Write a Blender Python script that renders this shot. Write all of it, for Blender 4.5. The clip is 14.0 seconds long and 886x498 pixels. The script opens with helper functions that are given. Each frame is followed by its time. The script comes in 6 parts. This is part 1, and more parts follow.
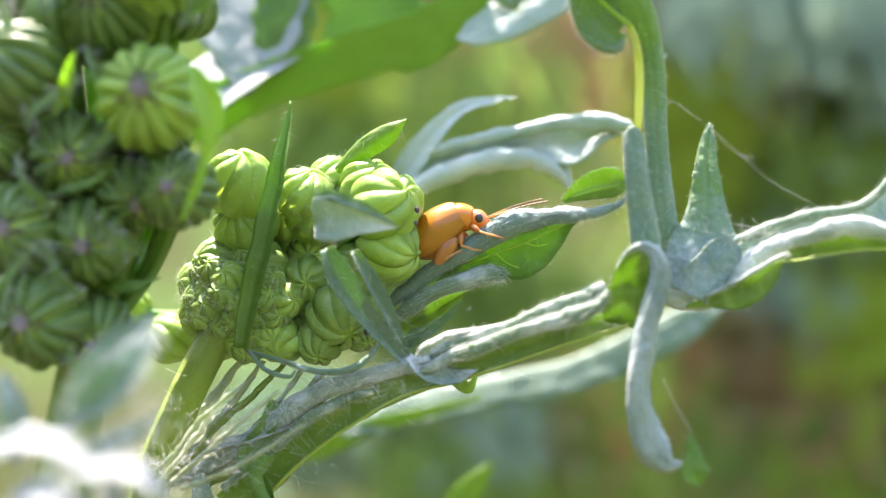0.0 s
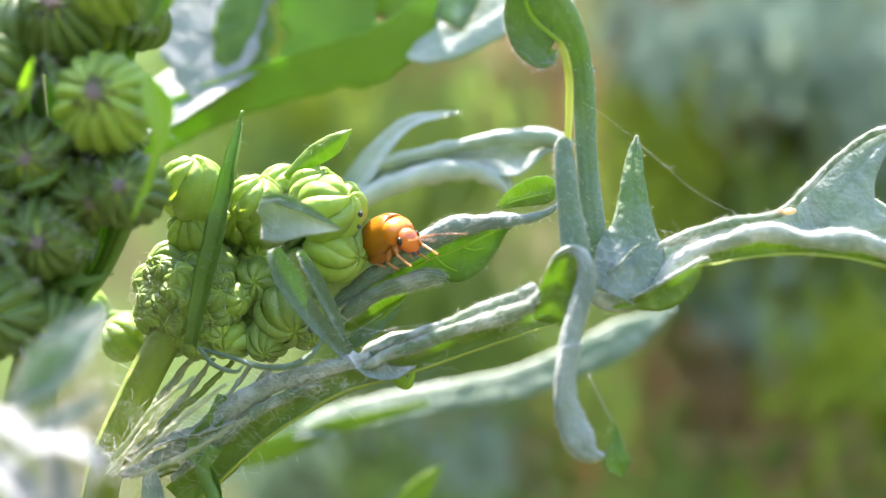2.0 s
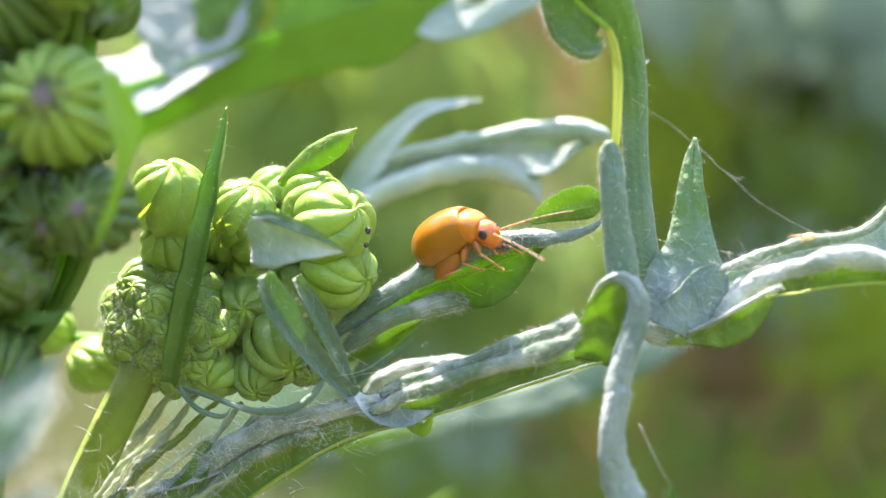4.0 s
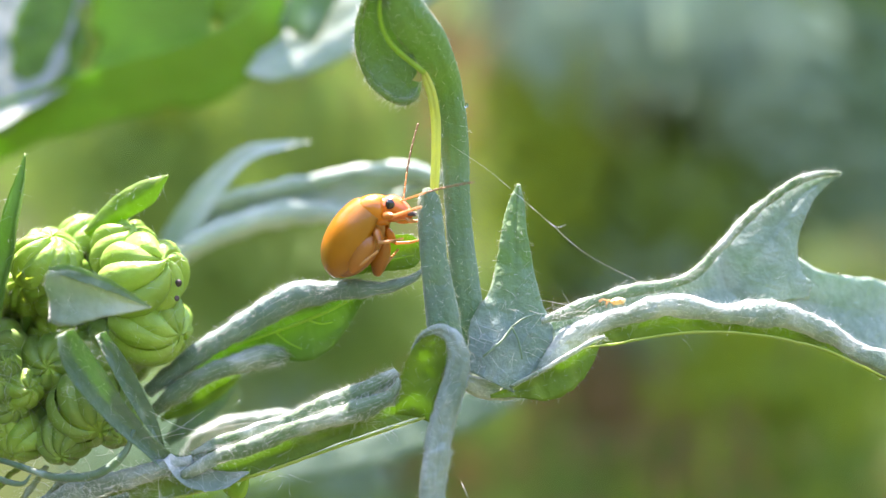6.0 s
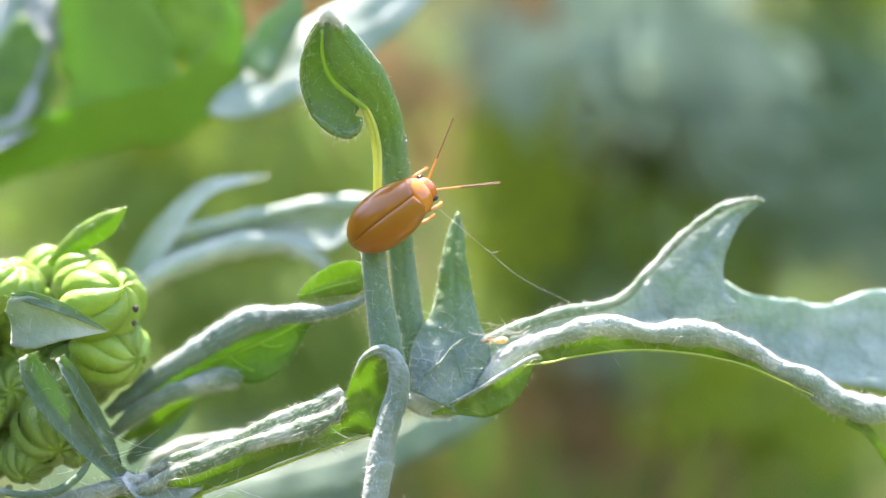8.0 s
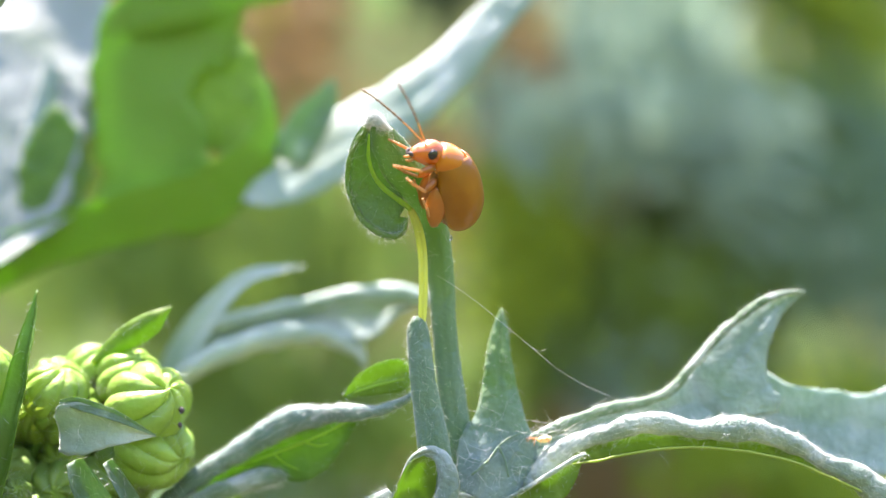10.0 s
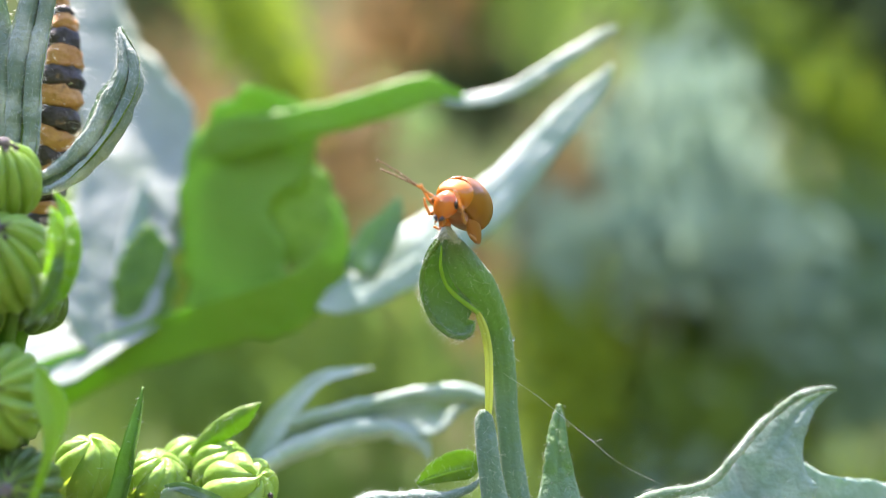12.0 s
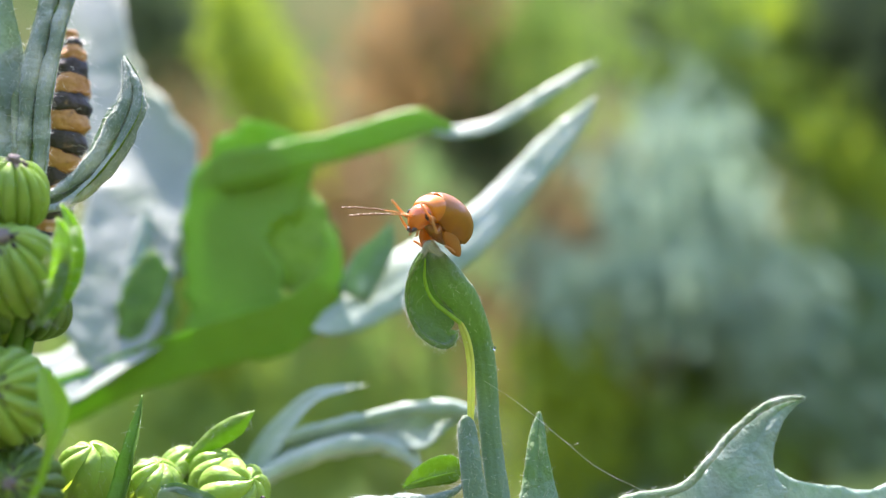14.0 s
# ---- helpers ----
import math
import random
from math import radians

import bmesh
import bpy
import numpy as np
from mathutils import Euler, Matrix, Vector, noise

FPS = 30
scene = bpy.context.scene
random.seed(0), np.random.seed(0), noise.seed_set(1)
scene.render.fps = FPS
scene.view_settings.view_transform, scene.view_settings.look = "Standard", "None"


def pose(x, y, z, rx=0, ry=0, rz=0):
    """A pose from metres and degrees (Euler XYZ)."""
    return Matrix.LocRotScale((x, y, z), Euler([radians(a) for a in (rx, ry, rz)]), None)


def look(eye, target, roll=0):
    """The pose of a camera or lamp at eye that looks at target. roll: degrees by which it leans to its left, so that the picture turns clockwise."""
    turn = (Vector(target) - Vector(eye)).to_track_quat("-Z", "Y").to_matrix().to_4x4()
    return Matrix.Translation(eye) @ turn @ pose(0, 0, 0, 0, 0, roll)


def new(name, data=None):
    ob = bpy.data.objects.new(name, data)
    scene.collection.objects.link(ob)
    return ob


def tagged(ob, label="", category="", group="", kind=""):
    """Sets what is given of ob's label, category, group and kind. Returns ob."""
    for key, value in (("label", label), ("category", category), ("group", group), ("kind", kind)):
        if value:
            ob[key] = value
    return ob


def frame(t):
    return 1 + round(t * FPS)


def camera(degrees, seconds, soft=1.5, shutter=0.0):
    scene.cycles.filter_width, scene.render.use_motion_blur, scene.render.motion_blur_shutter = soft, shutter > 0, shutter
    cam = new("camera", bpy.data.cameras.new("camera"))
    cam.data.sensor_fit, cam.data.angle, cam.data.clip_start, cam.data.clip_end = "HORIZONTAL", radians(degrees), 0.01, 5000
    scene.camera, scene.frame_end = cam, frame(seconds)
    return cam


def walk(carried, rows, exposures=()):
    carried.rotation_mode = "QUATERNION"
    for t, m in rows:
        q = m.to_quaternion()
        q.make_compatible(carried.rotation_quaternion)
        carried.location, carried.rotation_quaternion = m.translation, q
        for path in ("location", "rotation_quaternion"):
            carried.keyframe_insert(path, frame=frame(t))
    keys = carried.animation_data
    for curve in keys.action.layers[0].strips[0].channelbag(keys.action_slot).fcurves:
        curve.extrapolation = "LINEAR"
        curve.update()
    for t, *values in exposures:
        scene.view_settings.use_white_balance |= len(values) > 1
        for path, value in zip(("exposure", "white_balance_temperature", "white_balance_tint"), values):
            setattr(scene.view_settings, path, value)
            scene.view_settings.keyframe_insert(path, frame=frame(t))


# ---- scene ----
# Lengths below are in millimetres round the plant; MM and BASE bring them to metres over the ground.
MM, BASE = 0.001, Vector((0.0, 0.0, 0.5))


def at(p):
    return Vector(p) * MM + BASE


cam = camera(41.2, 14.0, soft=1.15)
BEETLE = new("leaf_beetle")  # the lens stays focused on it
cam.data.dof.use_dof, cam.data.dof.focus_object, cam.data.dof.aperture_fstop = True, BEETLE, 29.0
PATH = [
    (0, (7.25, -0.45, 3.54), (4.19, 19.26, 2.06), 4.0),
    (0.5, (8.25, -2.04, 1.91), (5.40, 17.73, 0.90), 4.0),
    (1, (7.99, -2.21, 3.40), (4.73, 17.50, 2.49), 3.8),
    (1.5, (7.26, -2.90, 2.26), (4.50, 16.89, 1.50), 4.1),
    (2, (9.00, -2.37, 2.73), (6.21, 17.42, 1.85), 4.6),
    (2.5, (8.52, -1.21, 2.96), (5.82, 18.59, 2.07), 5.2),
    (5, (6.75, 5.40, 5.60), (4.57, 25.14, 3.22), 3.5),
    (5.5, (7.80, 4.94, 5.17), (6.98, 24.84, 3.32), 3.8),
    (6, (8.98, 5.28, 5.59), (8.16, 25.22, 4.26), 4.5),
    (6.5, (8.18, 5.15, 5.86), (7.27, 25.10, 4.67), 4.7),
    (7, (8.87, 4.38, 5.14), (7.88, 24.33, 4.13), 5.3),
    (7.5, (11.01, 3.63, 5.35), (10.15, 23.59, 4.57), 4.5),
    (8, (10.60, 3.44, 5.33), (9.82, 23.41, 4.72), 4.0),
    (10.5, (8.60, 3.15, 7.38), (7.77, 23.13, 7.78), 3.2),
    (11, (8.22, 2.32, 7.53), (7.03, 22.27, 8.28), 3.3),
    (11.5, (9.17, 1.38, 7.50), (8.24, 21.34, 8.43), 2.6),
    (12, (8.21, -0.79, 6.30), (6.82, 19.06, 8.32), 3.3),
    (12.5, (9.23, -1.40, 6.93), (8.10, 18.38, 9.62), 3.2),
    (13, (9.67, -2.57, 5.11), (8.04, 17.13, 8.11), 3.4),
    (13.5, (9.26, -2.35, 6.73), (7.50, 17.35, 9.66), 3.3),
    (14, (9.37, -2.62, 4.47), (7.73, 17.07, 7.54), 3.3),
]
walk(cam, [(t, look(at(eye), at(aim), roll)) for t, eye, aim, roll in PATH], [(0.0, 2.85, 6850, 26), (8.0, 2.85, 6850, 27), (11.0, 2.64, 6800, 23), (14.0, 2.40, 6700, 21)])

# ---- light ----
world = bpy.data.worlds.new("sky")
scene.world = world
world.use_nodes = True
wn = world.node_tree.nodes
sky = wn.new("ShaderNodeTexSky")
sky.sky_type, sky.sun_disc = "NISHITA", False
SUN = Vector((-0.28, 0.30, 0.90)).normalized()
sky.sun_elevation = math.asin(SUN.z)
sky.sun_rotation = math.atan2(SUN.x, SUN.y)
world.node_tree.links.new(sky.outputs[0], wn["Background"].inputs[0])
wn["Background"].inputs[1].default_value = 0.15
sun = new("sun", bpy.data.lights.new("sun", "SUN"))
sun.data.energy, sun.data.angle, sun.data.color = 4.6, radians(1.0), (1.0, 0.95, 0.86)
sun.matrix_world = look(SUN * 3 + BASE, BASE)

# ---- materials ----
def material(name, colour, colour2, rough=0.5, scale=600.0, translucent=None, glow=0.3, bump=0.15, bump_scale=3000.0, coat=0.0, sheen=0.0, spec=0.5,
             subsurface=0.0, veins=None, spots=None, island=0.0, tip=None, coat_rough=0.12):
    """A node material: two colours mixed by coarse and fine noise, a fine relief, and light let through where a colour for it is given."""
    m = bpy.data.materials.new(name)
    m.use_nodes = True
    nt = m.node_tree
    n, link = nt.nodes, nt.links.new
    b = n["Principled BSDF"]
    co = n.new("ShaderNodeTexCoord")
    big, fine = n.new("ShaderNodeTexNoise"), n.new("ShaderNodeTexNoise")
    for tex, s, d in ((big, scale, 3), (fine, scale * 6, 4)):
        link(co.outputs["Object"], tex.inputs["Vector"])
        tex.inputs["Scale"].default_value, tex.inputs["Detail"].default_value = s, d
    mix = n.new("ShaderNodeMath")
    mix.operation = "MULTIPLY_ADD"
    link(big.outputs[0], mix.inputs[0])
    mix.inputs[1].default_value = 1.9
    sub = n.new("ShaderNodeMath")
    sub.operation = "MULTIPLY_ADD"
    link(fine.outputs[0], sub.inputs[0])
    sub.inputs[1].default_value, sub.inputs[2].default_value = 0.7, -0.82
    link(sub.outputs[0], mix.inputs[2])
    ramp = n.new("ShaderNodeMix")
    ramp.data_type = "RGBA"
    link(mix.outputs[0], ramp.inputs[0])
    ramp.inputs[6].default_value, ramp.inputs[7].default_value = (*colour, 1), (*colour2, 1)
    out = ramp.outputs[2]
    if spots:
        v = n.new("ShaderNodeTexNoise")
        link(co.outputs["Object"], v.inputs["Vector"])
        v.inputs["Scale"].default_value, v.inputs["Detail"].default_value = spots[1], 5
        r = n.new("ShaderNodeMapRange")
        link(v.outputs[0], r.inputs[0])
        r.inputs[1].default_value, r.inputs[2].default_value = spots[2], spots[2] + (spots[3] if len(spots) > 3 else 0.12)
        sm = n.new("ShaderNodeMix")
        sm.data_type = "RGBA"
        link(r.outputs[0], sm.inputs[0])
        link(out, sm.inputs[6])
        sm.inputs[7].default_value = (*spots[0], 1)
        out = sm.outputs[2]
    if tip:  # another colour towards the upper end: colour, and the heights in mm over the part's origin between which it takes over
        xyz, tr_ = n.new("ShaderNodeSeparateXYZ"), n.new("ShaderNodeMapRange")
        link(co.outputs["Object"], xyz.inputs[0])
        link(xyz.outputs[2], tr_.inputs[0])
        tr_.inputs[1].default_value, tr_.inputs[2].default_value = tip[1] * MM, tip[2] * MM
        tm = n.new("ShaderNodeMix")
        tm.data_type = "RGBA"
        link(tr_.outputs[0], tm.inputs[0])
        link(out, tm.inputs[6])
        tm.inputs[7].default_value = (*tip[0], 1)
        out = tm.outputs[2]
    if veins:
        vor, vn = n.new("ShaderNodeTexVoronoi"), n.new("ShaderNodeMapRange")
        vor.feature = "DISTANCE_TO_EDGE"
        warp = n.new("ShaderNodeMix")
        warp.data_type = "RGBA"
        warp.inputs[0].default_value = 0.0004
        link(co.outputs["Object"], warp.inputs[6])
        link(big.outputs[1], warp.inputs[7])
        link(warp.outputs[2], vor.inputs["Vector"])
        vor.inputs["Scale"].default_value = veins[1]
        link(vor.outputs["Distance"], vn.inputs[0])
        vn.inputs[1].default_value, vn.inputs[2].default_value, vn.inputs[3].default_value, vn.inputs[4].default_value = 0.0, 0.14, veins[2], 0.0
        vm = n.new("ShaderNodeMix")
        vm.data_type = "RGBA"
        link(vn.outputs[0], vm.inputs[0])
        link(out, vm.inputs[6])
        vm.inputs[7].default_value = (*veins[0], 1)
        out = vm.outputs[2]
    if island:
        geo = n.new("ShaderNodeObjectInfo")
        hsv = n.new("ShaderNodeHueSaturation")
        mr = n.new("ShaderNodeMapRange")
        link(geo.outputs["Random"], mr.inputs[0])
        mr.inputs[3].default_value, mr.inputs[4].default_value = 1 - island, 1 + island
        link(mr.outputs[0], hsv.inputs["Value"])
        link(out, hsv.inputs["Color"])
        out = hsv.outputs[0]
    link(out, b.inputs["Base Color"])
    b.inputs["Roughness"].default_value = rough
    b.inputs["Specular IOR Level"].default_value = spec
    b.inputs["Coat Weight"].default_value = coat
    b.inputs["Coat Roughness"].default_value = coat_rough
    b.inputs["Sheen Weight"].default_value = sheen
    b.inputs["Sheen Roughness"].default_value = 0.5
    if subsurface:
        b.inputs["Subsurface Weight"].default_value = subsurface
        b.inputs["Subsurface Radius"].default_value = (1.0, 0.4, 0.1)
        b.inputs["Subsurface Scale"].default_value = 0.0006
    if bump:
        tex = n.new("ShaderNodeTexNoise")
        link(co.outputs["Object"], tex.inputs["Vector"])
        tex.inputs["Scale"].default_value, tex.inputs["Detail"].default_value = bump_scale, 4
        bp = n.new("ShaderNodeBump")
        bp.inputs["Strength"].default_value, bp.inputs["Distance"].default_value = bump, 0.0003
        link(tex.outputs[0], bp.inputs["Height"])
        link(bp.outputs[0], b.inputs["Normal"])
    if translucent:
        tr = n.new("ShaderNodeBsdfTranslucent")
        tr.inputs[0].default_value = (*translucent, 1)
        ms = n.new("ShaderNodeMixShader")
        ms.inputs[0].default_value = glow
        link(b.outputs[0], ms.inputs[1])
        link(tr.outputs[0], ms.inputs[2])
        link(ms.outputs[0], n["Material Output"].inputs[0])
    return m


GLAUCOUS = material("glaucous_leaf_upper", (0.14, 0.24, 0.20), (0.27, 0.37, 0.345), 0.5, 450, (0.20, 0.42, 0.06), 0.22, 0.35, 6000, sheen=0.5,
                    spots=((0.40, 0.48, 0.47), 700, 0.45, 0.4), veins=((0.10, 0.18, 0.14), 850, 0.4))
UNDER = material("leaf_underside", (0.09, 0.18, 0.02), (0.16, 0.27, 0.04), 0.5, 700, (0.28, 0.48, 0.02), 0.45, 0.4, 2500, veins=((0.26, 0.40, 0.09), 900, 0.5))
BRIGHT = material("young_leaf", (0.25, 0.42, 0.06), (0.34, 0.50, 0.09), 0.5, 700, (0.50, 0.80, 0.04), 0.5, 0.2, 2500)
DEEP = material("deep_green_bract", (0.07, 0.16, 0.03), (0.14, 0.26, 0.06), 0.5, 800, (0.24, 0.52, 0.03), 0.35, 0.3, 3000)
SPIKE = material("grey_green_lobe", (0.075, 0.15, 0.10), (0.17, 0.26, 0.19), 0.5, 600, (0.20, 0.44, 0.04), 0.25, 0.5, 3500, sheen=0.4,
                 spots=((0.34, 0.44, 0.38), 900, 0.60), veins=((0.06, 0.14, 0.07), 1100, 0.4))
ROLLED = material("grey_woolly_roll", (0.06, 0.12, 0.055), (0.17, 0.245, 0.175), 0.6, 350, (0.25, 0.45, 0.08), 0.15, 0.4, 4000, sheen=0.15, spec=0.25, spots=((0.36, 0.42, 0.39), 600, 0.52, 0.14))
STALK = material("stalk_green", (0.09, 0.17, 0.03), (0.17, 0.27, 0.06), 0.55, 500, (0.28, 0.48, 0.04), 0.35, 0.5, 2500, spots=((0.24, 0.34, 0.10), 900, 0.5, 0.3))
BAR = material("blue_green_lobe", (0.075, 0.145, 0.12), (0.135, 0.215, 0.195), 0.5, 500, (0.12, 0.30, 0.04), 0.16, 0.3, 6000, sheen=0.4, tip=((0.075, 0.165, 0.04), 11.0, 15.5), spots=((0.19, 0.275, 0.255), 900, 0.52, 0.3))
JOINT = material("blue_grey_joint", (0.11, 0.185, 0.185), (0.19, 0.27, 0.275), 0.5, 500, (0.16, 0.34, 0.06), 0.16, 0.3, 6000, sheen=0.4, tip=((0.085, 0.19, 0.045), 9.2, 11.3), spots=((0.30, 0.38, 0.39), 800, 0.52, 0.3), veins=((0.10, 0.18, 0.16), 800, 0.3))
BARTOP = material("green_lobe_rim", (0.08, 0.17, 0.04), (0.15, 0.26, 0.07), 0.5, 700, (0.22, 0.44, 0.03), 0.3, 0.3, 4000)
LIME = material("lime_leaf_margin", (0.26, 0.36, 0.06), (0.38, 0.46, 0.10), 0.5, 700, (0.5, 0.7, 0.06), 0.35, 0.2, 3000)
SOFT = material("pale_bloomed_leaf", (0.16, 0.255, 0.19), (0.32, 0.42, 0.37), 0.5, 260, (0.2, 0.42, 0.08), 0.16, 0.3, 3500, sheen=0.35, spots=((0.47, 0.55, 0.53), 300, 0.47, 0.2))
RIB = material("yellow_midrib", (0.46, 0.52, 0.10), (0.58, 0.62, 0.16), 0.45, 900, (0.7, 0.8, 0.1), 0.3, 0.1, 2500)
STEM = material("ribbed_stem", (0.12, 0.19, 0.035), (0.22, 0.30, 0.075), 0.6, 400, (0.4, 0.55, 0.06), 0.25, 0.5, 1500, spec=0.25, spots=((0.32, 0.38, 0.16), 700, 0.55, 0.15))
HAIR = material("white_hair", (0.75, 0.78, 0.78), (0.85, 0.86, 0.86), 0.4, 900, (0.9, 0.92, 0.9), 0.6, 0)
# lighter than UNDER: sunlight on the broad leaf is put into the colour
BROAD = material("underside_painted_sun", (0.19, 0.37, 0.045), (0.27, 0.46, 0.07), 0.5, 300, (0.30, 0.66, 0.03), 0.55, 0.2, 2000)
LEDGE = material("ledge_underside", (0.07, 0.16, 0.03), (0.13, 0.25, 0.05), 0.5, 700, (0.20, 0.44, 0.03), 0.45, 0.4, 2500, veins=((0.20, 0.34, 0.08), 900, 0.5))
FELT = material("white_felted_leaf", (0.20, 0.26, 0.25), (0.36, 0.41, 0.41), 0.6, 200, (0.30, 0.42, 0.2), 0.25, 0.3, 3000, sheen=0.3, spots=((0.12, 0.20, 0.14), 170, 0.47, 0.14))
WOOLLY = material("white_woolly_lobe", (0.11, 0.18, 0.145), (0.29, 0.365, 0.34), 0.65, 350, (0.4, 0.55, 0.25), 0.18, 0.5, 4500, sheen=0.2, spots=((0.52, 0.57, 0.56), 600, 0.48, 0.2))
LENSWOOL = material("grey_woolly_leaflet", (0.10, 0.14, 0.12), (0.21, 0.25, 0.235), 0.65, 500, (0.25, 0.35, 0.15), 0.18, 0.5, 4000, sheen=0.2, spots=((0.34, 0.38, 0.37), 700, 0.5, 0.2))
STRAND = material("woolly_strand", (0.20, 0.27, 0.14), (0.42, 0.47, 0.36), 0.75, 900, (0.5, 0.62, 0.3), 0.3, 0.5, 4000, spots=((0.58, 0.62, 0.55), 1200, 0.56, 0.15))
SILK = material("silk", (0.75, 0.77, 0.78), (0.8, 0.8, 0.8), 0.35, 900, (0.8, 0.8, 0.8), 0.4, 0)
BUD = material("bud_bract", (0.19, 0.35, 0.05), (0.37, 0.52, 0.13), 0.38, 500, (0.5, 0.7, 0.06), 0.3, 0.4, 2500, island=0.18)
# deep shade of the near cluster, painted in as a darker copy of BUD
BUD_SHADED = material("bud_bract_painted_shade", (0.055, 0.115, 0.025), (0.13, 0.22, 0.055), 0.42, 500, (0.25, 0.45, 0.04), 0.16, 0.4, 2500, island=0.18)
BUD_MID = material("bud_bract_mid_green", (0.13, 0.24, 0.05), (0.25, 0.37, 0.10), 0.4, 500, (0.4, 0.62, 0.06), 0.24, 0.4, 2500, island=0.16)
TIP = material("dark_bract_tip", (0.03, 0.02, 0.025), (0.09, 0.07, 0.07), 0.7, 2500, None, 0, 0.4, 6000)
FLORET = material("grey_floret_tuft", (0.13, 0.10, 0.12), (0.34, 0.30, 0.31), 0.8, 3000, None, 0, 0.5, 6000)
AMBER = material("amber_shell", (0.23, 0.083, 0.002), (0.40, 0.168, 0.005), 0.36, 420, (0.95, 0.48, 0.02), 0.24, 0.3, 700, coat=0.4, spec=0.35, coat_rough=0.07)
ORANGE = material("orange_chitin", (0.47, 0.135, 0.002), (0.62, 0.21, 0.005), 0.26, 700, (1.0, 0.46, 0.02), 0.12, 0.15, 1000, coat=0.5, spec=0.4, coat_rough=0.10)
RUSSET = material("orange_red_chitin", (0.48, 0.085, 0.004), (0.60, 0.15, 0.007), 0.25, 700, (1.0, 0.3, 0.02), 0.06, 0.15, 1000, coat=0.7)
BELLY = material("brown_amber_belly", (0.20, 0.06, 0.008), (0.34, 0.12, 0.014), 0.4, 700, None, 0, 0.2, 5000, coat=0.3)
LEG = material("amber_leg", (0.26, 0.085, 0.010), (0.40, 0.15, 0.022), 0.35, 900, (0.85, 0.4, 0.06), 0.25, 0.05, 9000, coat=0.4)
PALE_LEG = material("pale_leg", (0.42, 0.22, 0.07), (0.56, 0.33, 0.14), 0.4, 900, (0.9, 0.5, 0.2), 0.35, 0.05, 9000)
for shiny in (AMBER, ORANGE):
    shiny.node_tree.nodes["Principled BSDF"].inputs["Coat IOR"].default_value = 1.6
BLACK = material("black_eye", (0.006, 0.006, 0.008), (0.012, 0.012, 0.016), 0.15, 900, None, 0, 0, coat=0.5)
DUSKY = material("dusky_antenna", (0.16, 0.095, 0.055), (0.27, 0.17, 0.10), 0.5, 900, (0.5, 0.3, 0.15), 0.25, 0)
CAT_BLACK = material("caterpillar_black", (0.014, 0.012, 0.016), (0.06, 0.045, 0.05), 0.6, 1500, None, 0, 0.5, 3000, spots=((0.30, 0.18, 0.09), 1600, 0.62))
CAT_ORANGE = material("caterpillar_orange", (0.32, 0.13, 0.03), (0.50, 0.26, 0.09), 0.6, 1200, None, 0, 0.5, 3000, spots=((0.05, 0.035, 0.03), 1500, 0.60))
APHID = material("aphid_cream", (0.66, 0.54, 0.28), (0.76, 0.64, 0.38), 0.4, 900, (0.8, 0.7, 0.4), 0.3, 0)
WATER = bpy.data.materials.new("dew")
WATER.use_nodes = True
wb = WATER.node_tree.nodes["Principled BSDF"]
wb.inputs["Transmission Weight"].default_value, wb.inputs["Roughness"].default_value, wb.inputs["IOR"].default_value = 1.0, 0.02, 1.33
SOIL = material("soil_litter", (0.025, 0.022, 0.014), (0.05, 0.05, 0.022), 0.9, 25, None, 0, 0.5, 60)
HEDGE = material("glowing_meadow", (0.07, 0.11, 0.03), (0.20, 0.18, 0.08), 0.9, 12, None, 0, 0, spots=((0.16, 0.25, 0.07), 7, 0.50))
# the backdrop emits its own colour, an added glow in place of daylight
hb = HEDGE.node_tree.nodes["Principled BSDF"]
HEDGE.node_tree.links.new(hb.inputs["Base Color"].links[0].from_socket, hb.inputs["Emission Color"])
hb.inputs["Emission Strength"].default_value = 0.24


def far_material(name, colour):
    return material(name, tuple(c * 0.75 for c in colour), tuple(c * 1.2 for c in colour), 0.8, 40, tuple(c * 1.1 for c in colour), 0.45, 0)


# ---- tools ----
def mesh_of(name, bm, mats):
    me = bpy.data.meshes.new(name)
    bmesh.ops.recalc_face_normals(bm, faces=bm.faces)
    bm.to_mesh(me)
    bm.free()
    me.shade_smooth()
    for m in mats:
        me.materials.append(m)
    return me


def part(name, bm, mats, parent, label=""):
    """Links a bmesh (or a ready mesh) as one mesh object under a thing or a part."""
    mats = mats if isinstance(mats, (list, tuple)) else [mats]
    ob = new(name, bm if isinstance(bm, bpy.types.Mesh) else mesh_of(name, bm, mats))
    ob.parent = parent
    return tagged(ob, label)


def thing(name, place, label, category, group="", kind=""):
    ob = new(name)
    ob.empty_display_size = 0.001
    ob.location = at(place)
    return tagged(ob, label, category, group, kind)


def spline(rows, n):
    """Catmull-Rom through rows of numbers, n samples."""
    a = np.array(rows, dtype=float)
    k = len(a)
    pad = np.vstack([2 * a[0] - a[1], a, 2 * a[-1] - a[-2]])
    out = []
    for i in range(n):
        s = i / (n - 1) * (k - 1)
        j = min(int(s), k - 2)
        u = s - j
        p0, p1, p2, p3 = pad[j:j + 4]
        out.append(0.5 * (2 * p1 + (p2 - p0) * u + (2 * p0 - 5 * p1 + 4 * p2 - p3) * u * u + (3 * p1 - p0 - 3 * p2 + p3) * u ** 3))
    return np.array(out)


def frames(pts):
    t = np.gradient(pts, axis=0)
    return t / np.linalg.norm(t, axis=1)[:, None]


class Place:
    """Hairs grow from the spots that blades leave here."""
    spots, fuzz = [], []


